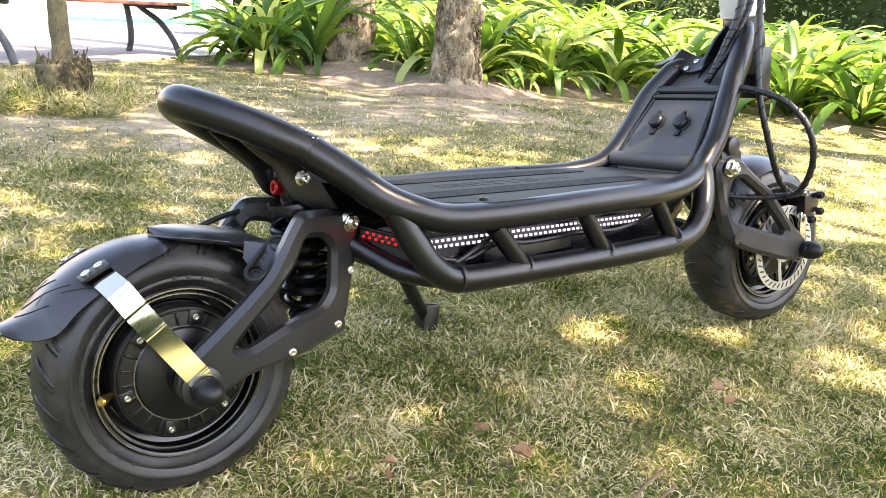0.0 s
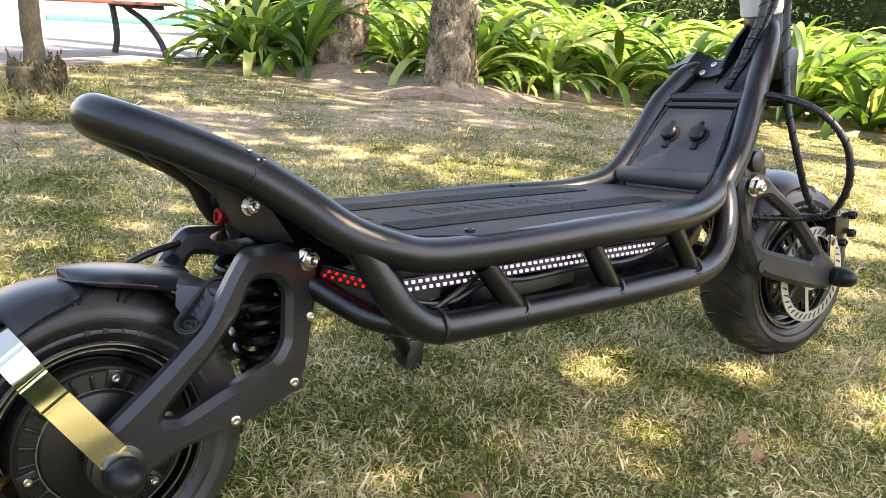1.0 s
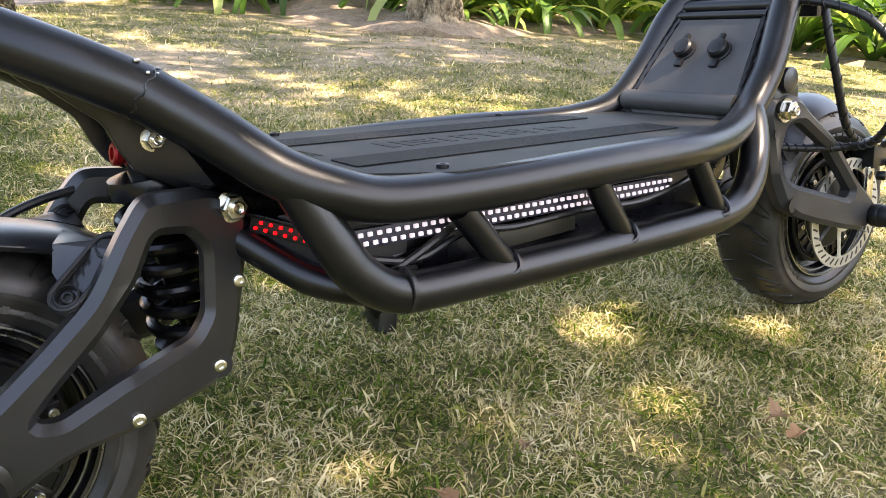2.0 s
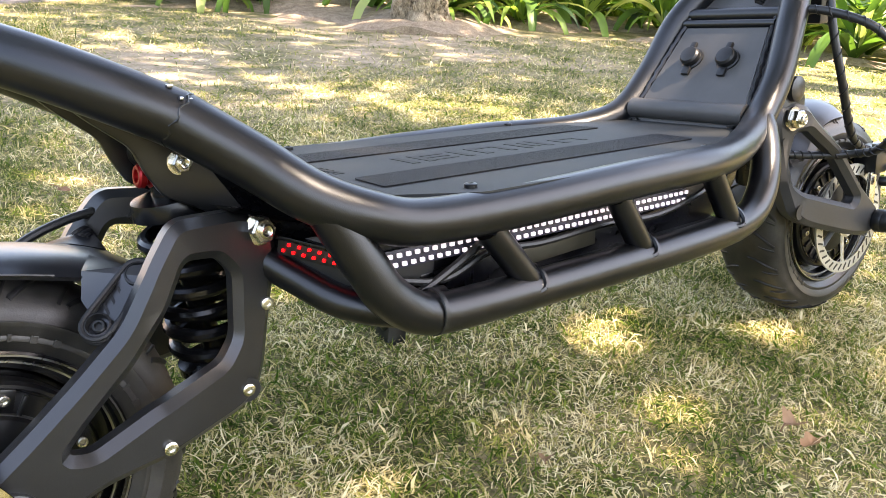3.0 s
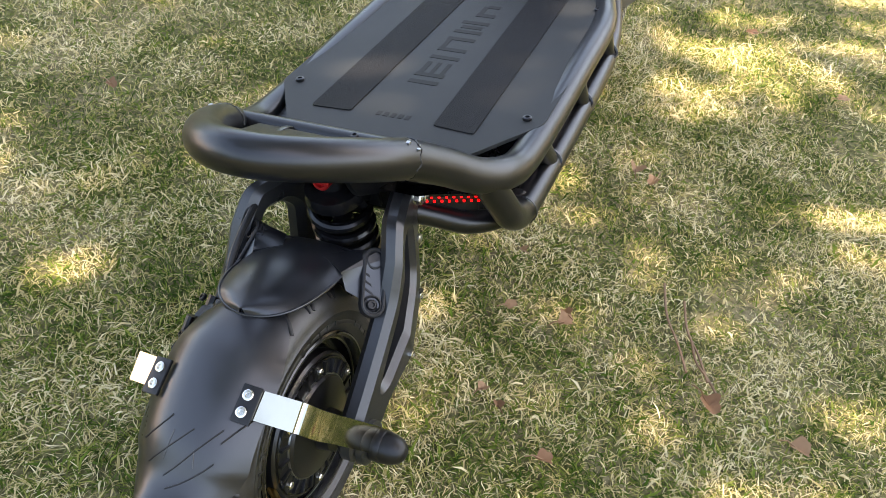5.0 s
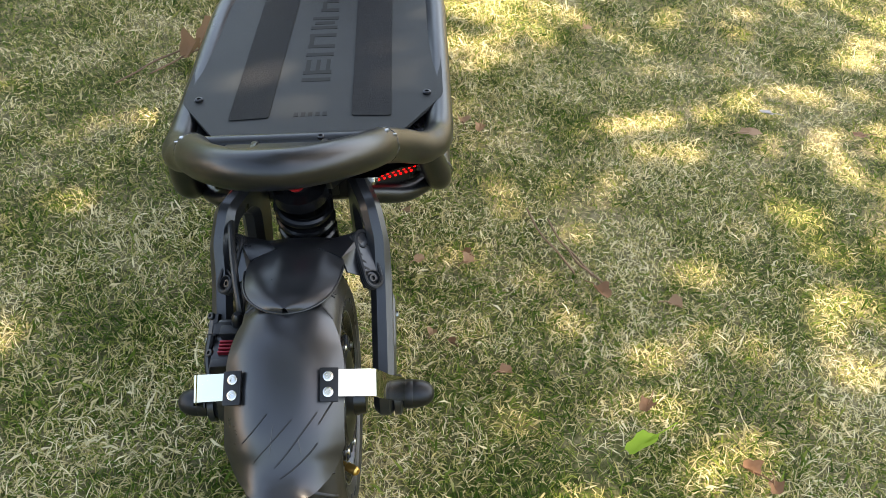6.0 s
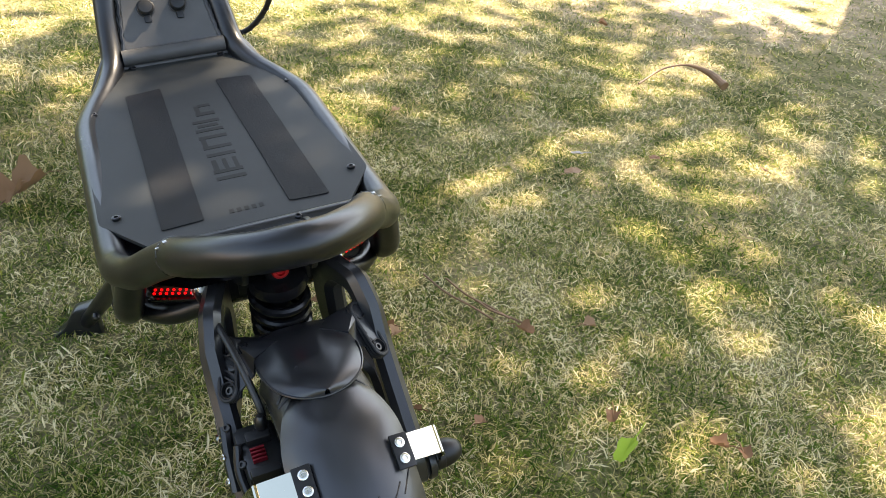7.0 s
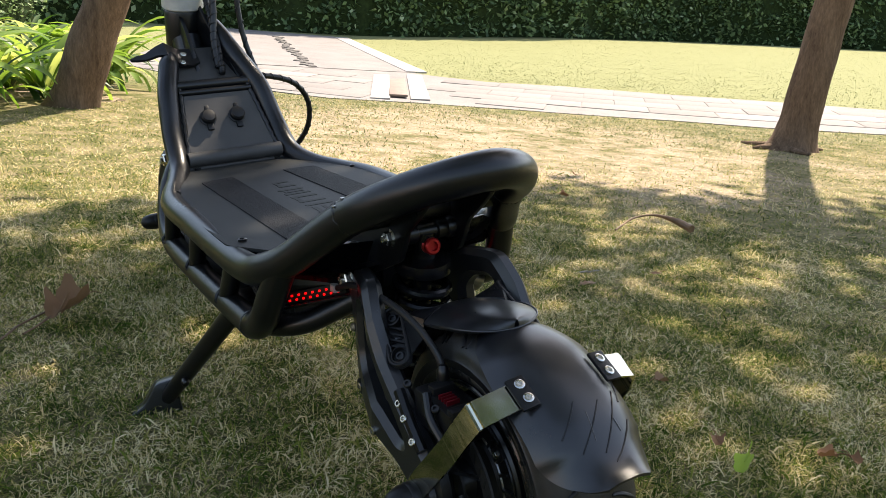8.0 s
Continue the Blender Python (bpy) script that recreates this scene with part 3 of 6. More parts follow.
for s in (-1, 1):
    for x0, x1 in ((0.285, 0.335), (0.385, 0.470), (0.520, 0.575)):
        part("case_panel", block(((x0 + x1) / 2, s * 0.1105, 0.203), (x1 - x0, 0.004, 0.018), 0.0015), M_KHAKI if x0 == 0.385 else M_CASE, case_ob)
    w1 = [(0.250, s * 0.117, 0.218), (0.300, s * 0.120, 0.207), (0.345, s * 0.121, 0.218), (0.400, s * 0.119, 0.212), (0.480, s * 0.118, 0.211), (0.540, s * 0.121, 0.207), (0.600, s * 0.119, 0.213), (0.640, s * 0.112, 0.220)]
    part("wire", tube(w1, 0.0028, 6, 8), M_CABLE, case_ob)
    w2 = [(0.255, s * 0.118, 0.196), (0.290, s * 0.121, 0.207), (0.330, s * 0.120, 0.223), (0.345, s * 0.116, 0.230)]
    part("wire", tube(w2, 0.0032, 6, 8), M_CABLE, case_ob)
    # white light strip, two staggered rows of chips
    a, b = Vector((0.250, s * 0.1185, 0.2305)), Vector((0.588, s * 0.1175, 0.2156))
    n_led = 44
    d = (b - a)
    ang = -math.atan2(d.z, d.x)
    mm = Matrix.Translation(a.lerp(b, 0.5)) @ Matrix.Rotation(ang, 4, "Y")
    strip = part("light_strip", block((0, -s * 0.001, 0), (d.length, 0.002, 0.0135), 0.0004, mm), M_BOARD, scooter, "lit white light strip")
    chip = None
    for i in range(n_led):
        for row in (0, 1):
            c = a.lerp(b, (i + 0.25 + 0.5 * row) / n_led) + Vector((0, s * 0.0012, 0.0032 if row else -0.0032))
            if chip is None:
                chip = part("light_chip", block((0, 0, 0), (0.0034, 0.0022, 0.0030), 0.0004), M_LED_W, strip)
                chip.location = c
            else:
                o = new("light_chip", chip.data)
                o.parent, o.location = strip, c
    # red tail light on the slanted rear face
    a, b = Vector((0.203, s * 0.068, 0.2430)), Vector((0.238, s * 0.114, 0.2300))
    d = (b - a).normalized()
    up = Vector((0, 0, 1))
    nrm = d.cross(up).normalized() * (1 if d.cross(up).x < 0 else -1)
    upv = nrm.cross(d).normalized()
    mm = Matrix((d, nrm, upv)).transposed().to_4x4()
    mm.translation = a.lerp(b, 0.5)
    box_ = part("tail_light", block((0, -0.003, 0), ((b - a).length + 0.006, 0.006, 0.0125), 0.001, mm), M_DARK, scooter, "lit red tail light")
    # lip added to keep the red glow off the swingarm
    part("glow_lip", block((0, 0.0005, 0.0078), ((b - a).length + 0.010, 0.011, 0.0030), 0.001, mm), M_CASE, box_)
    chip = None
    for i in range(8):
        for row in (0, 1):
            c = mm @ Vector((((i + 0.25 + 0.5 * row) / 8 - 0.5) * (b - a).length, 0.0008, 0.0024 if row else -0.0024))
            m2 = mm.copy()
            m2.translation = c
            if chip is None:
                chip = part("light_chip", block((0, 0, 0), (0.0023, 0.002, 0.0020), 0.0004), M_LED_R, box_)
                chip.matrix_local = m2
            else:
                o = new("light_chip", chip.data)
                o.parent = box_
                o.matrix_local = m2

# deck
DZ = 0.2715
DECK_TILT = Matrix.Translation((0.32, 0, DZ)) @ Matrix.Rotation(math.atan(0.047), 4, "Y") @ Matrix.Translation((-0.32, 0, -DZ))
half = [(0.215, 0.080), (0.248, 0.104), (0.316, 0.1485), (0.604, 0.1485), (0.660, 0.122), (0.735, 0.086), (0.752, 0.074)]
loop = half + [(x, -y) for x, y in half[::-1]]
bm = bmesh.new()
vs = [bm.verts.new((x, y, DZ)) for x, y in rounded(loop, 0.008)]
f = bm.faces.new(vs)
r = bmesh.ops.extrude_face_region(bm, geom=[f])
for v in r["geom"]:
    if isinstance(v, bmesh.types.BMVert):
        v.co.z -= 0.004
deck = part("deck_plate", bm, M_DECK, scooter, "flat black deck sheet with two grip strips")
deck.matrix_local = DECK_TILT
for s in (-1, 1):
    bm = bmesh.new()
    out = [(0.278, 0.046), (0.275, 0.090), (0.641, 0.086), (0.648, 0.038)]
    vs = [bm.verts.new((x, s * y, DZ + 0.0012)) for x, y in rounded(out, 0.004)]
    f = bm.faces.new(vs)
    r = bmesh.ops.extrude_face_region(bm, geom=[f])
    for v in r["geom"]:
        if isinstance(v, bmesh.types.BMVert):
            v.co.z -= 0.001
    part("grip_strip", bm, M_GRIP, deck, "coarse grip tape strip")
    for x, y in ((0.320, 0.130), (0.598, 0.130), (0.740, 0.064), (0.232, 0.062)):
        cap_screw((x, s * y, DZ), (0, 0, 1), 0.0048, 0.0032, M_HUB, deck, "deck_screw")
# worn olive badge on the deck, plain bars
BADGE = [(0.330, 0.018, 0.006, 0.034), (0.343, 0.018, 0.006, 0.034), (0.356, 0.030, 0.020, 0.006), (0.356, 0.018, 0.020, 0.005), (0.356, 0.006, 0.020, 0.005), (0.376, 0.018, 0.006, 0.034),
         (0.392, 0.018, 0.006, 0.034), (0.402, 0.031, 0.020, 0.006), (0.414, 0.018, 0.006, 0.034), (0.430, 0.018, 0.006, 0.034), (0.440, 0.018, 0.006, 0.026), (0.450, 0.018, 0.006, 0.034),
         (0.468, 0.014, 0.007, 0.024), (0.479, 0.022, 0.018, 0.006), (0.488, 0.012, 0.006, 0.016)]
for x, y, sx, sy in BADGE:
    part("badge_bar", block((0.355 + (x - 0.327) * 1.32, y - 0.018, DZ + 0.0001), (sx * 1.32, sy, 0.0005)), M_MARK, deck, "", 0)
for k_ in range(5):
    part("badge_bar", block((0.284, 0.016 - 0.008 * k_, DZ + 0.0001), (0.008, 0.005, 0.0005)), M_MARK, deck, "", 0)

# neck
PT = Vector((0.830, 0, 0.353))
PB = Vector((0.752, 0, 0.256))
pd = (PT - PB).normalized()
bm = bmesh.new()
prof = [(PB - pd * 0.022, 0.082), (PB, 0.084), (PB.lerp(PT, 0.5), 0.078), (PT, 0.068), (Vector((0.844, 0, 0.3600)), 0.064), (Vector((0.868, 0, 0.3780)), 0.056), (Vector((0.915, 0, 0.4120)), 0.042)]
nn = Vector((-pd.z, 0, pd.x))
rows_ = []
for p, h in prof:
    rows_.append([bm.verts.new(p + Vector((0, y, 0)) + nn * 0.004) for y in (-h, h)] + [bm.verts.new(p + Vector((0, y, 0)) - nn * 0.004) for y in (h, -h)])
for a, b in zip(rows_, rows_[1:]):
    for j in range(4):
        bm.faces.new((a[j], a[(j + 1) % 4], b[(j + 1) % 4], b[j]))
bm.faces.new(rows_[0])
bm.faces.new(rows_[-1])
neck = part("neck_panel", bm, M_PANEL, scooter, "sloping black neck panel with two capped sockets")
# tapered panel between the bent foot and the welded bar
bm = bmesh.new()
ends = [(PB + pd * 0.012, 0.0690), (PT - pd * 0.006, 0.0535)]
lo_, hi_ = ([bm.verts.new(p + nn * h_ + Vector((0, y * w, 0))) for p, w in ends for y in (-1, 1)] for h_ in (0.001, 0.0062))
bm.faces.new([hi_[i] for i in (0, 1, 3, 2)])
for i, j in ((0, 1), (1, 3), (3, 2), (2, 0)):
    bm.faces.new((lo_[i], lo_[j], hi_[j], hi_[i]))
bmesh.ops.recalc_face_normals(bm, faces=bm.faces)
bmesh.ops.bevel(bm, geom=[e for e in bm.edges if len(e.link_faces) == 2], offset=0.0012, segments=2, affect="EDGES")
part("socket_panel", bm, M_PANEL, neck)
for p, h, r_, mt in ((PB + nn * 0.0075 + pd * 0.006, 0.074, 0.0115, M_PANEL), (PT + nn * 0.0050 - pd * 0.001, 0.058, 0.0052, M_TUBE), (PT + nn * 0.0015 + pd * 0.0135, 0.061, 0.0085, M_TUBE)):
    part("cross_tube", sweep(bmesh.new(), [p + Vector((0, y, 0)) for y in (-h, 0, h)], r_, 16), mt, neck)
# weld beads where the panel meets the tubes
for s in (-1, 1):
    q = [PB.lerp(PT, t) + nn * 0.0050 + Vector((0.0006 * math.sin(70 * t), s * (0.0725 - 0.0165 * t + 0.0008 * math.sin(45 * t)), 0)) for t in np.linspace(0.12, 1.06, 24)]
    part("weld_bead", sweep(bmesh.new(), q, lambda t: 0.0034 + 0.0007 * math.sin(t * 80), 8), M_TUBE, neck)
for y in (0.025, -0.0215):
    c = PB.lerp(PT, 0.60) + Vector((0, y, 0)) + nn * 0.004
    bm = turned([(0.0135, 0), (0.0135, 0.004), (0.0118, 0.005), (0.0115, 0.011), (0.0095, 0.0135), (0.004, 0.0145)], 24, along(c, nn))
    sk = part("socket_cap", bm, M_PLASTIC, neck, "round black rubber socket cap")
    bm = block((0, 0.004, -0.016), (0.010, 0.005, 0.012), 0.002, along(c, nn))
    box(bm, (0.0, 0.010, 0.013), (0.007, 0.005, 0.009), 0.0015, along(c, nn))
    part("cap_tab", bm, M_PLASTIC, neck)
# gusset ribs and head tube
HEAD = Vector((0.972, 0, 0.443))
hd = Vector((-0.20, 0, 1)).normalized()
part("head_tube", turned([(0.029, -0.055), (0.031, -0.052), (0.031, 0.030), (0.029, 0.034)], 32, along(HEAD, hd)), M_TUBE, scooter)
part("stem_collar", turned([(0.030, 0.034), (0.034, 0.037), (0.034, 0.070), (0.031, 0.074)], 32, along(HEAD, hd)), M_SILVER, scooter, "silver collar round the steering stem")
part("steering_stem", turned([(0.024, 0.070), (0.024, 0.60)], 28, along(HEAD, hd)), M_TUBE, scooter)
rib = plate(rounded([(0.863, 0.374), (0.868, 0.384), (0.8866, 0.413), (0.9135, 0.4447), (0.9450, 0.4680), (0.975, 0.472), (0.975, 0.430), (0.925, 0.408)], 0.004), [], 0.006, 0.001)
for y in (0.012,):
    for v in rib.verts:
        v.co.y += y
part("neck_rib", rib, M_TUBE, scooter)
g = plate(rounded([(0.848, 0.368), (0.868, 0.394), (0.895, 0.424), (0.925, 0.462), (0.945, 0.490), (0.975, 0.490), (0.975, 0.420), (0.915, 0.400)], 0.008), [], 0.006, 0.001, lambda x, z: -0.050 + 0.34 * max(0, x - 0.85))
part("neck_gusset", g, M_TUBE, scooter)
# folding hook on the neck: a bent leaf that tapers to a tip
HOOK = [(0.874, 0.006, 0.3925, 0.036), (0.870, 0.020, 0.3885, 0.040), (0.8685, 0.034, 0.3890, 0.040), (0.868, 0.046, 0.3970, 0.036), (0.8690, 0.058, 0.4080, 0.030), (0.8745, 0.070, 0.4075, 0.022), (0.880, 0.086, 0.4020, 0.015), (0.884, 0.100, 0.4010, 0.012), (0.8886, 0.1106, 0.4015, 0.005)]
up_neck = Vector((0.80, 0, 0.60))
bm = bmesh.new()
rows_ = [(bm.verts.new((x, y, z)), bm.verts.new(Vector((x, y, z)) + up_neck * w)) for x, y, z, w in HOOK]
for a, b in zip(rows_, rows_[1:]):
    bm.faces.new((a[0], a[1], b[1], b[0]))
bmesh.ops.recalc_face_normals(bm, faces=bm.faces)
bmesh.ops.solidify(bm, geom=list(bm.faces), thickness=0.0045)
bmesh.ops.bevel(bm, geom=[e for e in bm.edges if e.calc_face_angle(0) > 0.9], offset=0.0010, segments=2, affect="EDGES")
hook = part("folding_hook", bm, M_TUBE, scooter, "black folding hook held by two screws")
for q in (Vector((0.8905, 0.0277, 0.4050)), Vector((0.8735, 0.0340, 0.3945))):
    part("washer", turned([(0.0056, -0.001), (0.0058, 0.0026), (0.004, 0.003)], 18, along(q, (-0.6, 0, 0.8))), M_PLASTIC, hook)
    cap_screw(q + Vector((-0.6, 0, 0.8)) * 0.0025, (-0.6, 0, 0.8), 0.0048, 0.0040, M_STEEL, hook)


# ---- wheels ----
def tyre_mesh(R, W, rim):
    """A fat road tyre whose tread has angled cuts."""
    prof = [(rim - 0.003, -W * 0.78), (rim + 0.004, -W * 0.88), (rim + 0.0085, -W * 0.95), (rim + 0.0095, -W * 0.975), (rim + 0.0120, -W * 0.978), (rim + 0.0130, -W * 0.965), (rim + 0.016, -W * 0.99), (R - 0.0270, -W), (R - 0.0255, -W * 1.012), (R - 0.0235, -W * 1.012), (R - 0.0225, -W * 0.988), (R - 0.018, -W * 0.965), (R - 0.0095, -W * 0.86), (R - 0.0035, -W * 0.62), (R - 0.0008, -W * 0.34), (R, -W * 0.1)]
    prof = prof + [(r, -y) for r, y in prof[::-1]]
    return turned(prof, 96, None, True)


def tread_marks(R, W, parent, mat):
    """Slanted sipes sunk into the tread as thin dark pieces, wear dots and side ribs."""
    n_sipe = 22
    for s in (-1, 1):
        for i in range(n_sipe):
            bm = bmesh.new()
            a0 = 2 * math.pi * (i + (0.5 if s > 0 else 0)) / n_sipe
            pts = []
            for j in range(7):
                t = j / 6
                y = s * W * (0.18 + 0.68 * t)
                a = a0 + 0.16 * t * t
                h = R - 0.0006 - 0.0105 * max(0, (0.18 + 0.68 * t) - 0.3) ** 2 / 0.36 - 0.0016 * (1 if t > 0.85 else 0)
                pts.append((h * math.cos(a), y, h * math.sin(a)))
            sweep(bm, pts, lambda t: 0.0016 + 0.0008 * t, 6)
            part("tread_groove", bm, mat, parent, "", 60)
            bm = bmesh.new()
            pts = []
            for j in range(4):
                t = j / 3
                y = s * W * (0.52 + 0.36 * t)
                a = a0 + 0.155 + 0.05 * t
                h = R - 0.0004 - 0.0105 * (0.22 + 0.36 * t) ** 2 / 0.36
                pts.append((h * math.cos(a), y, h * math.sin(a)))
            sweep(bm, pts, 0.0013, 6)
            part("tread_sipe", bm, mat, parent, "", 60)


def wheel(name, motor_label, m, disc_side):
    hub = part(name, turned([(0.060, -0.040), (0.066, -0.036), (0.072, -0.024), (0.072, 0.024), (0.066, 0.036), (0.060, 0.040)], 64), M_RIM, scooter, motor_label)
    hub.matrix_local = m
    R, W = 0.1335, 0.0465
    tyre = part("tyre", tyre_mesh(R, W, 0.088), M_RUBBER, hub, "dusty black rubber tyre")
    tread_marks(R, W, hub, M_DARK)
    for s in (-1, 1):
        # rim lip with a bright machined edge, stepped down to the motor cover
        part("rim", turned([(0.0895, s * 0.0385), (0.0900, s * 0.0410), (0.0880, s * 0.0425), (0.0850, s * 0.0415), (0.0815, s * 0.034), (0.0800, s * 0.022), (0.0735, s * 0.020), (0.0735, s * 0.0), (0.0895, s * 0.0)], 72, None, True), M_RIM, hub)
        part("rim_edge", turned([(0.0872, s * 0.0424), (0.0872, s * 0.0430), (0.0884, s * 0.0430), (0.0884, s * 0.0422)], 72, None, True), M_RIMLINE, hub)
        cover = part("motor_cover", turned([(0.0705, s * 0.020), (0.0700, s * 0.037), (0.0680, s * 0.0395), (0.0500, s * 0.0410), (0.0470, s * 0.0450), (0.0300, s * 0.0485), (0.0200, s * 0.0500), (0.0180, s * 0.062)], 64), M_HUB, hub)
        part("cover_ring", turned([(0.0660, s * 0.0398), (0.0655, s * 0.0412), (0.0640, s * 0.0412), (0.0635, s * 0.0398)], 64, None, True), M_RIM, hub)
        part("cover_ring", turned([(0.0505, s * 0.0408), (0.0500, s * 0.0424), (0.0486, s * 0.0424), (0.0480, s * 0.0408)], 64, None, True), M_RIMLINE, hub)
        part("rim_step", turned([(0.0822, s * 0.0340), (0.0822, s * 0.0352), (0.0808, s * 0.0352), (0.0808, s * 0.0335)], 72, None, True), M_RIMLINE, hub)
        # raised moulding along the side wall
        for i in range(26):
            if i in (5, 6, 12, 13, 20, 21):
                continue
            a = 2 * math.pi * i / 44 + (0.5 if i > 12 else 0)
            part("sidewall_mark", block((0, 0, 0), (0.0050, 0.0010, 0.0044 if i % 3 else 0.0024), 0.0003, Matrix.Rotation(-a, 4, "Y") @ Matrix.Translation((0.0995, s * W * 0.984, 0))), M_RUBBER, hub, "", 0)
        for i in range(24):
            a = 2 * math.pi * i / 24
            b = block((0, 0, 0), (0.013, 0.004, 0.003), 0.0008, Matrix.Rotation(-a, 4, "Y") @ Matrix.Translation((0.0565, s * 0.0415, 0)))
            part("cooling_fin", b, M_HUB, hub)
        for i in range(6):
            a = 2 * math.pi * (i + 0.2) / 6
            part("screw_lug", block((0, 0, 0), (0.0150, 0.0040, 0.0140), 0.0016, Matrix.Rotation(-a, 4, "Y") @ Matrix.Translation((0.0585, s * 0.0408, 0))), M_HUB, hub)
            cap_screw((0.0590 * math.cos(a), s * 0.0425, 0.0590 * math.sin(a)), (0, s, 0), 0.0036, 0.0034, M_STEEL, hub)
    return hub


AXLE_R = Matrix.Translation((0.007, 0, 0.1275)) @ Matrix.Scale(0.965, 4)
rear = wheel("rear_wheel", "rear hub-motor wheel with a fat tyre", AXLE_R, 1)
part("valve", turned([(0.0035, -0.002), (0.0035, 0.014), (0.0046, 0.015), (0.0046, 0.026), (0.003, 0.028)], 14, along((-0.070, -0.033, -0.008), (-0.55, -0.8, 0.1))), M_BRASS, rear)
AXLE_F = Matrix.Translation((0.998, -0.012, 0.105)) @ Matrix.Rotation(radians(-4), 4, "Z") @ Matrix.Scale(0.98, 4)
front = wheel("front_wheel", "front hub-motor wheel with brake disc", AXLE_F, -1)


def brake_disc(parent, s, M_DISC):
    y0, y1 = s * 0.0640, s * 0.0662
    d = part("brake_disc", turned([(0.0575, y0), (0.0720, y0), (0.0720, y1), (0.0575, y1)], 96, None, True), M_DISC, parent, "slotted steel brake disc")
    part("disc_carrier", turned([(0.014, y0), (0.024, y0), (0.024, y1), (0.014, y1)], 40, None, True), M_DISC, parent)
    for i in range(6):
        a = 2 * math.pi * i / 6
        p, q = Vector((0.020 * math.cos(a), s * 0.065, 0.020 * math.sin(a))), Vector((0.060 * math.cos(a + 0.45), s * 0.065, 0.060 * math.sin(a + 0.45)))
        part("disc_spoke", sweep(bmesh.new(), [p, p.lerp(q, 0.5), q], lambda t: 0.0040, 8, True, 0.25), M_DISC, parent)
    for i in range(36):
        a = 2 * math.pi * i / 36
        part("disc_slot", block((0, 0, 0), (0.0100, 0.0004, 0.0026), 0, Matrix.Rotation(-a, 4, "Y") @ Matrix.Translation((0.0645, s * 0.0664, 0)) @ Matrix.Rotation(radians(35), 4, "Y")), M_DARK, parent, "", 0)
    return d


brake_disc(front, -1, M_DISC)
brake_disc(rear, 1, M_DISC_SHADED)


def peg(m, s, parent):
    bm = turned([(0.0128, 0), (0.0142, 0.002), (0.0146, 0.010), (0.0140, 0.011), (0.0142, 0.013), (0.0130, 0.020), (0.0108, 0.026), (0.0074, 0.030), (0.003, 0.032)], 28, m)
    return part("axle_cap", bm, M_PLASTIC, parent, "black rubber axle end cap")


# ---- rear suspension ----
def arm_y(x, z):
    return 0.053 + 0.30 * min(max(0.19 - x, 0), 0.085)


ARM = rounded([(0.128, 0.277), (0.180, 0.272), (0.204, 0.258), (0.203, 0.236), (0.194, 0.200), (0.184, 0.160), (0.174, 0.141), (0.157, 0.136), (0.106, 0.1305), (0.060, 0.1255), (0.022, 0.109), (-0.004, 0.108), (-0.016, 0.125), (-0.008, 0.150), (0.024, 0.172), (0.056, 0.196), (0.086, 0.221), (0.108, 0.254)], 0.010)
HOLE = rounded([(0.133, 0.250), (0.156, 0.246), (0.167, 0.232), (0.162, 0.188), (0.150, 0.175), (0.100, 0.166), (0.058, 0.150), (0.044, 0.154), (0.060, 0.170), (0.090, 0.196), (0.118, 0.226)], 0.006)
for side, s in SIDES:
    # fine outline steps so that the arm can bend outwards
    bm = plate(ARM, [HOLE], 0.021, 0.0060, lambda x, z: s * arm_y(x, z), 1)
    arm = part("rear_swingarm", bm, M_CAST, scooter, "black cast swingarm", 24)
    o = lambda x: s * (arm_y(x, 0) + 0.0105)
    hex_bolt((0.190, o(0.190), 0.2575), (0, s, 0), 0.0088, 0.0115, M_STEEL, arm, "pivot_bolt")
    # dark discs on the arm face stand in for shaded recesses
    part("hole_shade", turned([(0.0085, 0), (0.0085, 0.0007)], 20, along((0.166, o(0.166) - s * 0.0004, 0.150), (0, s, 0))), M_DARK, arm)
    for x, z in ((0.189, 0.205), (0.165, 0.151), (0.102, 0.139)):
        cap_screw((x, o(x), z), (0, s, 0), 0.0045, 0.003, M_STEEL, arm)
    part("hole_shade", turned([(0.0045, 0), (0.0045, 0.0006)], 18, along((0.190, o(0.19), 0.230), (0, s, 0))), M_DARK, arm)
    part("axle_boss", turned([(0.020, 0), (0.020, 0.006), (0.016, 0.008)], 28, along((0.007, o(0) - s * 0.001, 0.1275), (0, s, 0))), M_CAST, arm)
    peg(along((0.007, o(0) + s * 0.006, 0.1275), (0, s, 0)), s, arm)
# bridge between the arms
bm = plate(rounded([(0.090, 0.232), (0.118, 0.241), (0.126, 0.224), (0.100, 0.212)], 0.005), [], 0.136, 0.003)
part("arm_bridge", bm, M_CAST, scooter)

# shock absorber
ST, SB = Vector((0.153, 0, 0.305)), Vector((0.176, 0, 0.135))
sd = (SB - ST).normalized()
shock = part("shock_absorber", turned([(0.010, 0.000), (0.012, 0.010), (0.012, 0.030), (0.010, 0.032), (0.010, 0.120), (0.0075, 0.122), (0.0075, 0.165), (0.011, 0.168), (0.011, 0.182)], 28, along(ST, sd)), M_SPRING, scooter, "black coil-over shock absorber")
part("spring_seat", turned([(0.010, 0.026), (0.0270, 0.028), (0.0285, 0.034), (0.0285, 0.040), (0.020, 0.042)], 36, along(ST, sd)), M_SPRING, shock)
part("spring_seat", turned([(0.010, 0.152), (0.0280, 0.154), (0.0280, 0.161), (0.012, 0.164)], 36, along(ST, sd)), M_SPRING, shock)
mm = along(ST, sd)
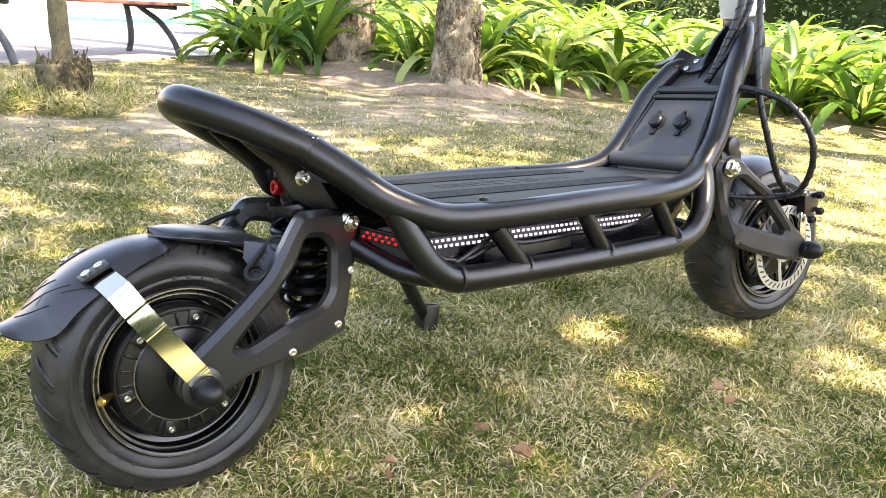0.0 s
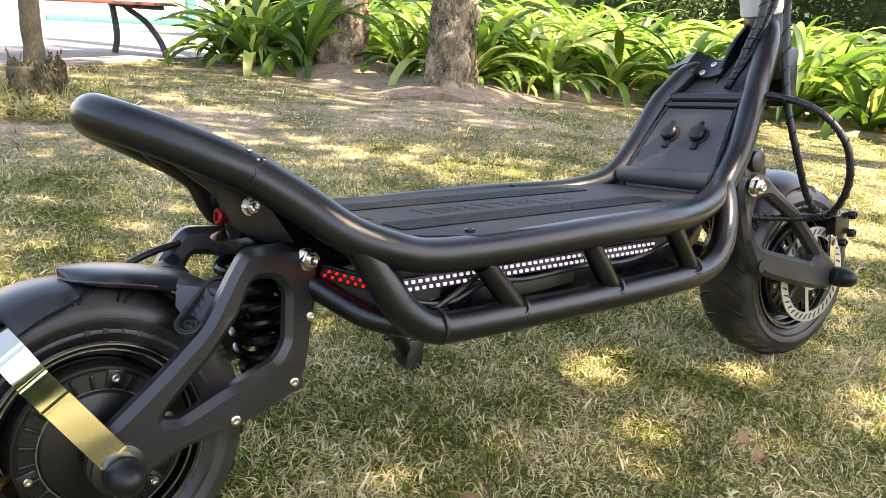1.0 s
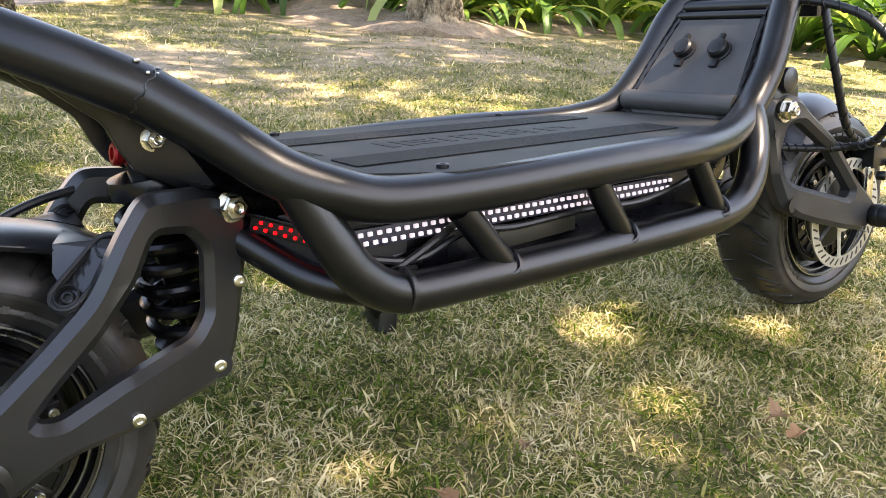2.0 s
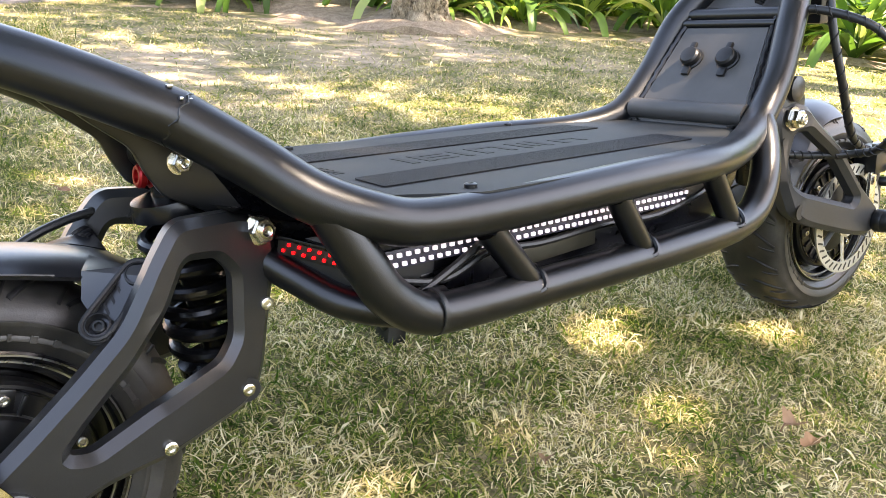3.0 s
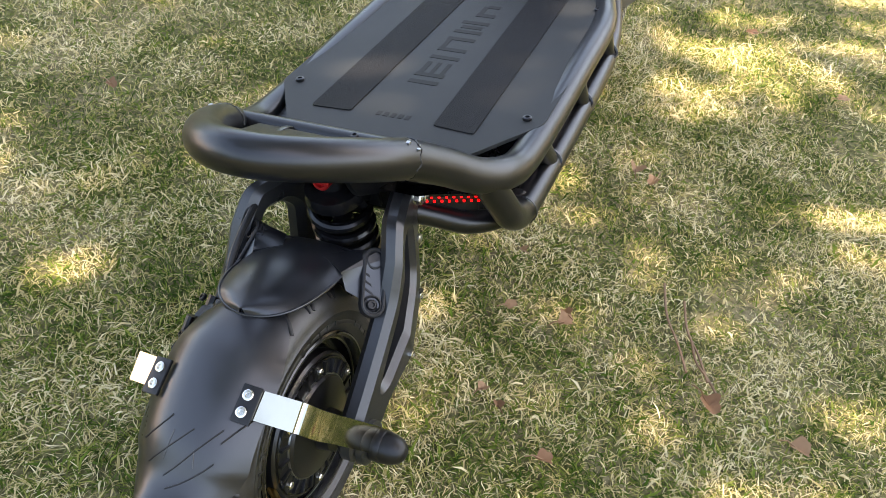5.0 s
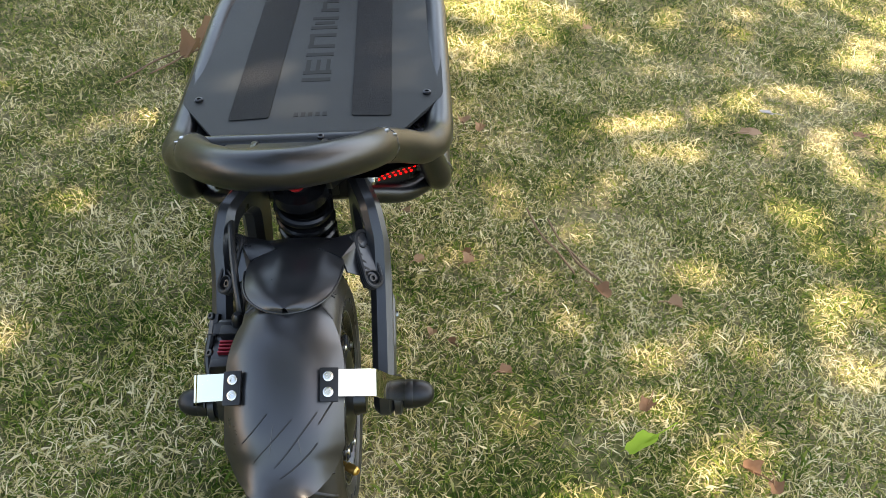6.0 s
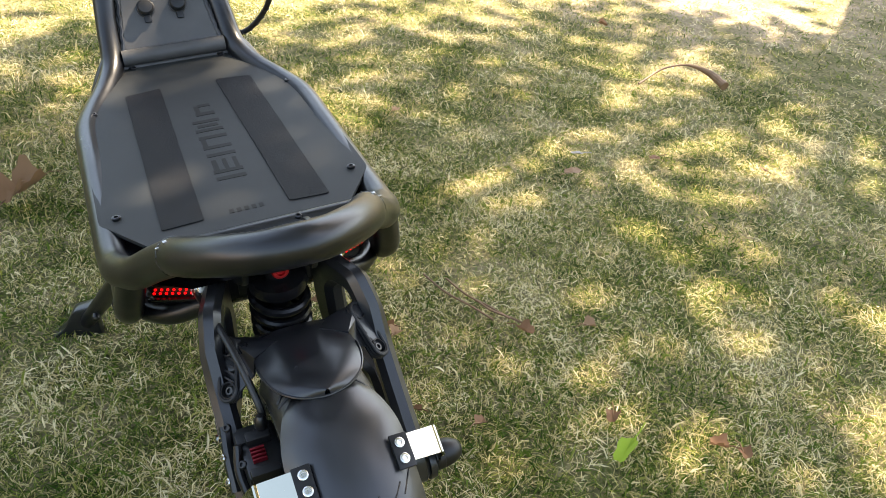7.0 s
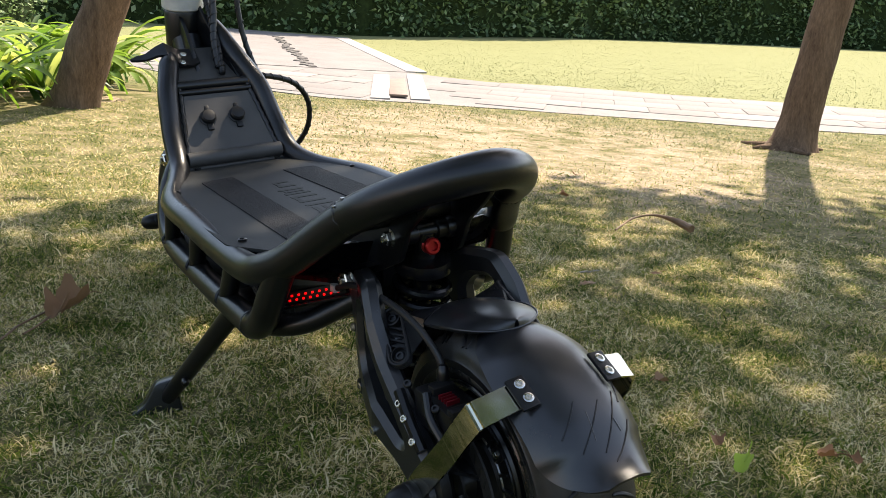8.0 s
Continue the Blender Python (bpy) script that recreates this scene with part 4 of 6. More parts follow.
coil = [mm @ Vector((0.0255 * math.cos(a), 0.046 + 0.106 * a / (2 * math.pi * 6.5), 0.0255 * math.sin(a))) for a in np.linspace(0, 2 * math.pi * 6.5, 180)]
part("coil_spring", sweep(bmesh.new(), coil, 0.0052, 10), M_SPRING, shock)
knob = part("damping_knob", turned([(0.005, 0), (0.0082, 0.001), (0.0082, 0.004), (0.0066, 0.005), (0.0066, 0.007), (0.0084, 0.008), (0.0084, 0.0115), (0.0070, 0.0130), (0.0048, 0.0130), (0.0044, 0.0095)], 24, along((0.1485, 0, 0.2920), (-1, 0, 0.15))), M_RED, shock, "red adjuster knob")


# ---- rear fender ----
def fender_sheet(path, width, drop, thick, across=13):
    """A curved sheet along (x, z) path points; width and drop are functions of 0..1."""
    pts = spline([(x, 0, z) for x, z in path], 8)
    bm = bmesh.new()
    grid = []
    for i, p in enumerate(pts):
        t = i / (len(pts) - 1)
        d = (pts[min(i + 1, len(pts) - 1)] - pts[max(i - 1, 0)]).normalized()
        nrm = Vector((-d.z, 0, d.x))
        if nrm.z < 0:
            nrm = -nrm
        w, dr = width(t), drop(t)
        row = []
        for j in range(across):
            u = 2 * j / (across - 1) - 1
            row.append(bm.verts.new(p + Vector((0, u * w, 0)) - nrm * dr * abs(u) ** 2.6))
        grid.append(row)
    for a, b in zip(grid, grid[1:]):
        for j in range(across - 1):
            bm.faces.new((a[j], a[j + 1], b[j + 1], b[j]))
    bmesh.ops.recalc_face_normals(bm, faces=bm.faces)
    bmesh.ops.solidify(bm, geom=list(bm.faces), thickness=thick)
    return bm


FENDER = [(0.020, 0.2595), (0.000, 0.2620), (-0.032, 0.2600), (-0.066, 0.2490), (-0.098, 0.2300), (-0.120, 0.2090), (-0.132, 0.2015), (-0.143, 0.1985)]


def fender_width(t):
    if t < 0.36:
        return 0.026 + 0.025 * math.sin(math.pi / 2 * t / 0.36)
    return 0.051 if t < 0.66 else 0.051 - 0.031 * (t - 0.66) / 0.34


def fender_drop(t):
    return 0.006 + 0.018 * min(1, t / 0.40) if t < 0.7 else 0.024 * (1 - 0.85 * (t - 0.7) / 0.3)


fender = part("rear_fender", fender_sheet(FENDER, fender_width, fender_drop, 0.0026), M_FENDER, scooter, "glossy black rear fender with fine scratches")
HUG = [(0.124, 0.236), (0.104, 0.2480), (0.078, 0.2570), (0.050, 0.2640), (0.022, 0.2685), (0.000, 0.2695)]


def hug_width(t):
    if t < 0.48:
        return 0.044 + 0.002 * t / 0.48
    return 0.046 * math.sqrt(max(0.004, 1 - ((t - 0.48) / 0.52) ** 2.2))


hug = part("fender_hugger", fender_sheet(HUG, hug_width, lambda t: 0.004 + 0.006 * min(1, t / 0.4) - 0.004 * max(0, t - 0.5), 0.0028), M_FENDER, scooter, "curved black front guard over the tyre")
pts_h = spline([(x, 0, z) for x, z in HUG], 8)
rim_line = []
for i in range(20, len(pts_h)):
    t = i / (len(pts_h) - 1)
    rim_line.append(pts_h[i] + Vector((0, hug_width(t), -(0.010 - 0.004 * max(0, t - 0.5)) + 0.0004)))
part("guard_lip", sweep(bmesh.new(), rim_line + [Vector((p.x, -p.y, p.z)) for p in rim_line[::-1]], 0.0011, 8), M_FENDER, hug)
for side, s in SIDES:
    # ribbed mount on each arm
    p, q = Vector((0.1072, s * 0.0628, 0.2460)), Vector((0.0768, s * 0.0722, 0.2235))
    d = (q - p).normalized()
    up = Vector((-0.36, s * 0.60, 0.72))
    up = (up - d * up.dot(d)).normalized()
    wd = d.cross(up).normalized()
    mm = Matrix((d, wd, up)).transposed().to_4x4()
    mm.translation = p.lerp(q, 0.5)
    L = (q - p).length / 2
    ring = [(L + 0.0094 * math.cos(a), 0.0094 * math.sin(a)) for a in np.linspace(-math.pi / 2, math.pi / 2, 9)] + [(-L + 0.0094 * math.cos(a), 0.0094 * math.sin(a)) for a in np.linspace(math.pi / 2, 3 * math.pi / 2, 9)]
    bm = bmesh.new()
    for h_ in (0.0, -0.003, -0.006):
        sweep(bm, [mm @ Vector((x, y, h_)) for x, y in ring + ring[:1]], 0.0018, 8)
    for i in range(4):
        x = -L + 0.0095 + i * (2 * L - 0.019) / 3
        box(bm, (0, 0, 0), (0.0018, 0.0190, 0.005), 0, mm @ Matrix.Translation((x, 0, -0.0055)) @ Matrix.Rotation(0.55, 4, "Z"))
    part("guard_mount", bm, M_RIBS, hug, "ribbed plastic mount")
    part("mount_pocket", block((0, 0, -0.0085), (2 * L + 0.015, 0.0175, 0.002), 0.001, mm), M_DARK, hug)
    for x in (-L, L):
        part("mount_boss", turned([(0.0080, -0.008), (0.0080, 0.0005), (0.0068, 0.0010), (0.0062, -0.004)], 20, along(mm @ Vector((x, 0, 0)), up)), M_RIBS, hug)
        cap_screw(mm @ Vector((x, 0, -0.005)), up, 0.0046, 0.004, M_HUB, hug)
    bm = bmesh.new()
    top = mm @ Vector((-L - 0.010, s * 0.004, 0.0)), mm @ Vector((-L - 0.002, -s * 0.0090 if (wd.y * s > 0) else s * 0.0090, 0.0))
    foot = mm @ Vector((L + 0.004, -s * 0.0090 if (wd.y * s > 0) else s * 0.0090, -0.002))
    web = [Vector((0.118, s * 0.034, 0.2400)), top[0], top[1], Vector((0.0800, s * 0.0440, 0.2500)), Vector((0.092, s * 0.020, 0.2525))]
    bm.faces.new([bm.verts.new(v) for v in web])
    bm.faces.new([bm.verts.new(v) for v in (top[1], foot, Vector((0.0760, s * 0.0480, 0.2330)), Vector((0.0800, s * 0.0440, 0.2500)))])
    bmesh.ops.triangulate(bm, faces=list(bm.faces))
    bmesh.ops.recalc_face_normals(bm, faces=bm.faces)
    bmesh.ops.solidify(bm, geom=list(bm.faces), thickness=0.0026)
    part("guard_wing", bm, M_FENDER, hug)
    # polished strip from fender to axle
    tm = Matrix.Translation((-0.064, s * 0.0415, 0.2425)) @ Matrix.Rotation(-0.46, 4, "Y") @ Matrix.Rotation(-s * 0.16, 4, "X")
    part("bracket_tab", block((0, -s * 0.001, 0), (0.029, 0.0155, 0.0032), 0.001, tm), M_PLASTIC, fender)
    for x in (-0.0066, 0.0066):
        cap_screw(tm @ Vector((x, -s * 0.002, 0.0012)), tm.to_3x3() @ Vector((0, 0, 1)), 0.0043, 0.0026, M_STEEL, fender)
    STRIP = [Vector((-0.0600, s * 0.0440, 0.2395)), Vector((-0.0530, s * 0.0775, 0.2290)), Vector((-0.0420, s * 0.0845, 0.2090)), Vector((-0.0285, s * 0.0860, 0.1885)), Vector((0.002, s * 0.0985, 0.1420)), Vector((0.009, s * 0.0985, 0.1310))]
    wv = [Vector((0.0103, 0, 0.0050)), Vector((0.0098, 0, 0.0064)), Vector((0.0097, 0, 0.0062)), Vector((0.0097, 0, 0.0060)), Vector((0.0097, 0, 0.0062)), Vector((0.0097, 0, 0.0062))]
    bm = bmesh.new()
    rows_ = [(bm.verts.new(p - w), bm.verts.new(p + w)) for p, w in zip(STRIP, wv)]
    for a, b in zip(rows_, rows_[1:]):
        bm.faces.new((a[0], a[1], b[1], b[0]))
    bmesh.ops.recalc_face_normals(bm, faces=bm.faces)
    bmesh.ops.solidify(bm, geom=list(bm.faces), thickness=0.0022)
    bend = [e for e in bm.edges if len(e.link_faces) == 2 and 0.1 < e.calc_face_angle(0) < 1.45 and abs((e.verts[0].co - e.verts[1].co).y) < 0.004]
    bmesh.ops.bevel(bm, geom=bend, offset=0.003, segments=3, affect="EDGES")
    part("fender_bracket", bm, M_MIRROR, scooter, "mirror-polished steel fender bracket", 25)
# engraved lines on the fender
pts = spline([(x, 0, z) for x, z in FENDER], 8)


def on_fender(t, u):
    f = t * (len(pts) - 1)
    i = min(int(f), len(pts) - 2)
    p = pts[i].lerp(pts[i + 1], f - i)
    d = (pts[i + 1] - pts[i]).normalized()
    nrm = Vector((-d.z, 0, d.x))
    nrm = nrm if nrm.z > 0 else -nrm
    w, dr = fender_width(t), fender_drop(t)
    return p + Vector((0, u * w, 0)) - nrm * (dr * abs(u) ** 2.6 - 0.0001)


for t0, u0, t1, u1 in ((0.52, 0.20, 0.62, 0.62), (0.54, -0.20, 0.69, 0.45), (0.52, -0.60, 0.72, 0.10), (0.63, -0.60, 0.80, 0.0), (0.47, -0.88, 0.56, -0.62)):
    part("engraved_line", sweep(bmesh.new(), [on_fender(t0 + (t1 - t0) * i / 5, u0 + (u1 - u0) * i / 5) for i in range(6)], 0.0007, 5), M_DARK, fender)
for t0, u0, t1, u1 in ((0.56, 0.10, 0.66, 0.16), (0.60, -0.30, 0.66, -0.34)):
    part("scratch", sweep(bmesh.new(), [on_fender(t0 + (t1 - t0) * i / 5, u0 + (u1 - u0) * i / 5) for i in range(6)], 0.0004, 5), M_LINE, fender)

# rear brake caliper and hose on the left arm
cal = part("brake_caliper", block((0.014, 0.060, 0.193), (0.060, 0.034, 0.032), 0.004), M_HUB, scooter, "black brake caliper with red fins")
for i in range(4):
    part("caliper_fin", block((0.000 + i * 0.0042, 0.0635, 0.2105), (0.0020, 0.0125, 0.0050), 0.0006), M_RED_DARK, cal)
for x, y, z, sx, sy, sz in ((-0.012, 0.062, 0.2065, 0.010, 0.026, 0.012), (0.0245, 0.060, 0.2090, 0.012, 0.022, 0.014)):
    part("caliper_rib", block((x, y, z), (sx, sy, sz), 0.003), M_PLASTIC, cal)
for p in ((0.004, 0.0775, 0.2060), (-0.016, 0.0800, 0.1830), (0.044, 0.0815, 0.2120)):
    cap_screw(p, (-0.3, 0.5, 0.8), 0.0038, 0.0035, M_HUB, cal)
part("banjo_fitting", turned([(0.0045, 0), (0.0055, 0.002), (0.0055, 0.010), (0.0034, 0.014)], 14, along((0.030, 0.055, 0.214), (0.2, -0.1, 1))), M_HUB, cal)
part("caliper_body", block((0.030, 0.070, 0.200), (0.016, 0.018, 0.024), 0.003), M_PLASTIC, cal)
part("caliper_bracket", tube([(0.058, 0.0830, 0.200), (0.036, 0.0860, 0.184), (0.012, 0.0870, 0.165)], 0.0055, 5, 8), M_HUB, cal)
for p in ((0.050, 0.0868, 0.192), (0.036, 0.0895, 0.1850), (0.020, 0.0905, 0.1710)):
    cap_screw(p, (-0.2, 0.8, 0.5), 0.0036, 0.004, M_STEEL, cal)
part("caliper_lever", tube([(0.020, 0.078, 0.214), (0.006, 0.082, 0.198), (-0.010, 0.080, 0.184)], 0.004, 6, 10), M_HUB, cal)
part("hose_connector", block((0.207, 0.0748, 0.2440), (0.010, 0.007, 0.008), 0.001), M_SILVER, scooter)
part("brake_hose", tube([(0.200, 0.0745, 0.2460), (0.170, 0.0735, 0.2590), (0.137, 0.0685, 0.2620), (0.099, 0.0622, 0.2590), (0.066, 0.0566, 0.2490), (0.042, 0.0520, 0.2310), (0.036, 0.0515, 0.2150), (0.034, 0.052, 0.205)], 0.0034, 8, 10), M_CABLE, scooter)

# ---- front suspension ----
FY = 0.104


def fork_y(x, z):
    return 0.070 + 0.50 * min(max(x - 0.825, 0), 0.024)


FARM = rounded([(0.803, 0.252), (0.812, 0.270), (0.846, 0.268), (0.868, 0.248), (0.921, 0.211), (0.975, 0.152), (1.012, 0.122), (1.014, 0.100), (0.994, 0.087), (0.950, 0.097), (0.880, 0.119), (0.851, 0.130), (0.836, 0.141), (0.823, 0.178), (0.811, 0.222)], 0.010)
FHOLE = rounded([(0.838, 0.236), (0.852, 0.238), (0.905, 0.203), (0.962, 0.142), (0.955, 0.134), (0.900, 0.151), (0.850, 0.167), (0.839, 0.177), (0.832, 0.205)], 0.006)
for side, s in SIDES:
    bm = plate(FARM, [FHOLE], 0.022, 0.0058, lambda x, z: s * fork_y(x, z) - 0.012 * min(1, max(0, (x - 0.85) / 0.15)), 1)
    fa = part("front_swingarm", bm, M_FORK, scooter, "dark grey cast front swingarm", 24)
    o = s * (fork_y(0.83, 0) + 0.011)
    hex_bolt((0.826, o, 0.2535), (0, s, 0), 0.0105, 0.014, M_STEEL, fa, "pivot_bolt")
    # holes drawn as dark surface discs, their shade put into the colour
    part("hole_shade", turned([(0.0085, 0), (0.0085, 0.0006)], 22, along((0.844, s * (fork_y(0.844, 0) + 0.0112), 0.1445), (0, s, 0))), M_DARK, fa)
    part("hole_shade", turned([(0.0050, 0), (0.0050, 0.0006)], 18, along((0.818, s * (fork_y(0.81, 0) + 0.0112), 0.228), (0, s, 0))), M_DARK, fa)
    fy = s * (fork_y(1.0, 0) + 0.0105) - 0.012
    peg(along((1.0 - s * 0.004, fy, 0.106), (-0.03 * s, s, 0)), s, fa)
# fork leg, shock and guard between the front arms
part("fork_bridge", block((0.838, -0.004, 0.262), (0.050, 0.150, 0.034), 0.006), M_CAST, scooter)
part("fork_leg", sweep(bmesh.new(), [(0.838, 0, 0.270), (0.900, 0, 0.330), (0.945, 0, 0.400), (0.958, 0, 0.425)], 0.026, 20), M_TUBE, scooter)
fs = part("front_shock", turned([(0.010, 0), (0.022, 0.004), (0.022, 0.100), (0.010, 0.104)], 28, along((0.860, -0.004, 0.262), (0.3, 0, -1))), M_SPRING, scooter)
part("bearing_boss", turned([(0.013, 0), (0.014, 0.003), (0.014, 0.012), (0.009, 0.014)], 24, along((0.835, -0.072, 0.285), (0, -1, 0))), M_CAST, scooter)
FG = [(0.900, 0.200), (0.918, 0.226), (0.950, 0.245), (0.990, 0.252), (1.030, 0.248), (1.062, 0.232)]
part("front_guard", fender_sheet(FG, lambda t: 0.052 if t < 0.7 else 0.052 - 0.03 * (t - 0.7) / 0.3, lambda t: 0.020, 0.0026), M_FENDER, scooter)
part("head_bracket", block((0.988, -0.006, 0.388), (0.030, 0.050, 0.082), 0.004, None), M_TUBE, scooter)
fc = part("front_caliper", block((1.040, -0.078, 0.176), (0.040, 0.030, 0.034), 0.004), M_HUB, scooter, "black front brake caliper")
for p in ((1.010, -0.092, 0.196), (1.052, -0.095, 0.188), (1.058, -0.092, 0.160), (1.030, -0.095, 0.150)):
    cap_screw(p, (0.1, -1, 0.1), 0.0062, 0.010, M_HUB if p[0] > 1.02 else M_STEEL, fc)
part("caliper_plate", block((1.022, -0.088, 0.140), (0.016, 0.005, 0.046), 0.0015), M_STEEL, fc)

# cables at the front, spiral-wrapped
def wrapped(name, pts, r, label):
    p = spline(pts, 14)
    ob = part(name, sweep(bmesh.new(), p, r, 12), M_CABLE, scooter, label)
    bm = bmesh.new()
    q = spline(pts, 40)
    ring = []
    for i, c in enumerate(q):
        d = (q[min(i + 1, len(q) - 1)] - q[max(i - 1, 0)]).normalized()
        u = d.orthogonal().normalized()
        ref = Vector((0.3, 1, 0.2))
        u = (ref - d * ref.dot(d)).normalized()
        v = d.cross(u)
        a = i * 0.55
        ring.append(c + (u * math.cos(a) + v * math.sin(a)) * r)
    sweep(bm, ring, 0.0011, 5)
    part("spiral_wrap", bm, M_PLASTIC, ob)
    return ob


wrapped("brake_hose", [(0.840, -0.066, 0.364), (0.848, -0.092, 0.368), (0.860, -0.146, 0.350), (0.874, -0.176, 0.312), (0.890, -0.176, 0.262), (0.912, -0.146, 0.217), (0.922, -0.110, 0.203), (0.896, -0.072, 0.201), (0.868, -0.050, 0.204)], 0.0046, "black wrapped hose in a wide loop")
wrapped("brake_hose", [(0.900, -0.075, 0.720), (0.902, -0.072, 0.560), (0.896, -0.076, 0.440), (0.880, -0.092, 0.360), (0.890, -0.104, 0.290), (0.930, -0.100, 0.226), (0.975, -0.095, 0.200), (1.010, -0.085, 0.192)], 0.0046, "black wrapped hose hanging from the stem")
wrapped("wiring_loom", [(0.862, -0.020, 0.386), (0.888, -0.024, 0.430), (0.905, -0.034, 0.480), (0.915, -0.036, 0.560), (0.905, -0.036, 0.720)], 0.0055, "black wrapped wiring loom up the stem")

# ---- kickstand ----
KT, KF = Vector((0.352, 0.128, 0.190)), Vector((0.466, 0.204, 0.034))
wrapped("brake_hose", [(0.850, -0.0215, 0.3770), (0.858, -0.024, 0.3890), (0.889, -0.030, 0.4233), (0.918, -0.031, 0.4640), (0.938, -0.032, 0.5000), (0.935, -0.034, 0.5600), (0.925, -0.034, 0.6400)], 0.0046, "black wrapped cable running into the neck")
ks = part("kickstand", sweep(bmesh.new(), [KT, KT.lerp(KF, 0.35), KT.lerp(KF, 0.75), KF], lambda t: 0.0125 - 0.003 * t, 14), M_TUBE, scooter, "black kickstand lowered on to the grass")
part("kickstand_lug", block((0.350, 0.122, 0.186), (0.040, 0.030, 0.026), 0.004), M_TUBE, ks)
part("kickstand_peg", turned([(0.005, 0), (0.005, 0.016), (0.003, 0.018)], 12, along(KT.lerp(KF, 0.74), (-0.6, 0.2, -0.2))), M_TUBE, ks)
bm = plate(rounded([(-0.016, 0.034), (0.010, 0.030), (0.026, 0.006), (0.046, -0.006), (0.050, -0.016), (-0.020, -0.020), (-0.018, 0.000)], 0.005), [], 0.024, 0.003)
ft = part("kickstand_foot", bm, M_TUBE, ks)
ft.matrix_local = Matrix.Translation((0.470, 0.206, 0.024)) @ Matrix.Rotation(radians(80), 4, "Z") @ Matrix.Rotation(radians(12), 4, "X")
sp = [KT + Vector((0.006 + 0.06 * t, 0.016 + 0.0045 * math.cos(t * 60), -0.006 - 0.012 * t + 0.0045 * math.sin(t * 60))) for t in np.linspace(0, 1, 80)]
part("kickstand_spring", sweep(bmesh.new(), sp, 0.0012, 6), M_STEEL, ks)


M_DRAIN = plain("brown_drain_cover", (0.20, 0.14, 0.11), 0.7, 0.0, 120, 0.3, 0.25)


# ---- paths and beds ----
def inside(poly, x, y):
    """Which of the points lie in a polygon."""
    r = np.zeros(np.shape(x), bool)
    for (x0, y0), (x1, y1) in zip(poly, poly[1:] + poly[:1]):
        c = ((y0 > y) != (y1 > y)) & (x < (x1 - x0) * (y - y0) / (y1 - y0 + 1e-12) + x0)
        r ^= c
    return r


def edge_distance(poly, x, y):
    best = 1e9
    for (x0, y0), (x1, y1) in zip(poly, poly[1:] + poly[:1]):
        dx, dy = x1 - x0, y1 - y0
        t = min(1, max(0, ((x - x0) * dx + (y - y0) * dy) / (dx * dx + dy * dy)))
        best = min(best, math.hypot(x - x0 - t * dx, y - y0 - t * dy))
    return best


def sheet(name, poly, lift, step, mat, edge=0.12, wob=0.0, mound=None):
    """A ground-hugging slab over a polygon with a skirt that goes into the soil."""
    bm = bmesh.new()
    vs = [bm.verts.new((x, y, 0)) for x, y in poly]
    f = bm.faces.new(vs)
    if f.normal.z < 0:
        f.normal_flip()
    xs, ys = [p[0] for p in poly], [p[1] for p in poly]
    for ax, lo, hi in ((0, min(xs), max(xs)), (1, min(ys), max(ys))):
        for c in np.arange(lo + step, hi, step):
            no = [0, 0, 0]
            no[ax] = 1
            co = [0, 0, 0]
            co[ax] = c
            bmesh.ops.bisect_plane(bm, geom=bm.verts[:] + bm.edges[:] + bm.faces[:], plane_co=co, plane_no=no)
    rim = [e for e in bm.edges if len(e.link_faces) == 1]
    for v in bm.verts:
        v.co.z = gz(v.co.x, v.co.y) + lift + wob * noise.noise((v.co.x * 2.3, v.co.y * 2.3, 0.5)) + (mound(v.co.x, v.co.y) if mound else 0)
    ex = bmesh.ops.extrude_edge_only(bm, edges=rim)
    for v in ex["geom"]:
        if isinstance(v, bmesh.types.BMVert):
            v.co.z -= edge
    return part(name, bm, mat, None, "", 50)


PLAZA_POLY = [(-7.0, 2.6), (0.50, 3.98), (0.95, 4.10), (2.0, 4.75), (2.7, 5.4), (3.4, 6.2), (5.2, 8.6), (9.0, 16.0), (-7.0, 19.0)]
plaza = sheet("pavement", PLAZA_POLY, 0.012, 0.8, M_PAVE)
tagged(plaza, "sunlit pale paved square behind the bench", "pavement", kind="structure")
path_near = [(1.0, -9.3), (3.24, -6.16), (3.82, -5.42), (4.33, -4.90), (5.13, -3.78), (5.54, -3.08), (5.72, -2.40), (6.6, -1.75), (8.9, -1.30)]
path_far = [(8.03, -4.52), (7.70, -4.60), (7.15, -4.95), (6.70, -5.70), (5.81, -6.54), (5.20, -7.14), (4.22, -7.90), (2.0, -10.8)]
PATH_POLY = path_near + path_far
path = sheet("path", PATH_POLY, 0.007, 0.4, M_PAVE)
tagged(path, "pale sunlit paved garden path", "path", kind="structure")
SIDE_POLY = [(8.0, -4.50), (14.2, -6.40), (15.6, -4.80), (8.85, -1.32)]
side = sheet("pavement", [(8.06, -4.47), (14.2, -6.35), (15.6, -4.80), (8.92, -1.36)], 0.011, 0.4, M_PAVE)
tagged(side, "bright paved side walk leading to the hedge", "pavement", kind="structure")


def kerb_row(a, b, width, n, label):
    a, b = Vector((*a, 0)), Vector((*b, 0))
    root = empty("kerb")
    tagged(root, label, "kerb", kind="structure")
    d = (b - a) / n
    for i in range(n):
        c, e0, e1 = a + d * (i + 0.5), a + d * i, a + d * (i + 1)
        along_ = Vector((d.x, d.y, gz(e1.x, e1.y) - gz(e0.x, e0.y)))
        m = Matrix.Translation((c.x, c.y, gz(c.x, c.y) - 0.014)) @ along_.to_track_quat("X", "Z").to_matrix().to_4x4()
        part("kerb_stone", block((0, 0, 0), (d.length - 0.003, width, 0.07), 0.006, m), M_KERB, root)
    return root


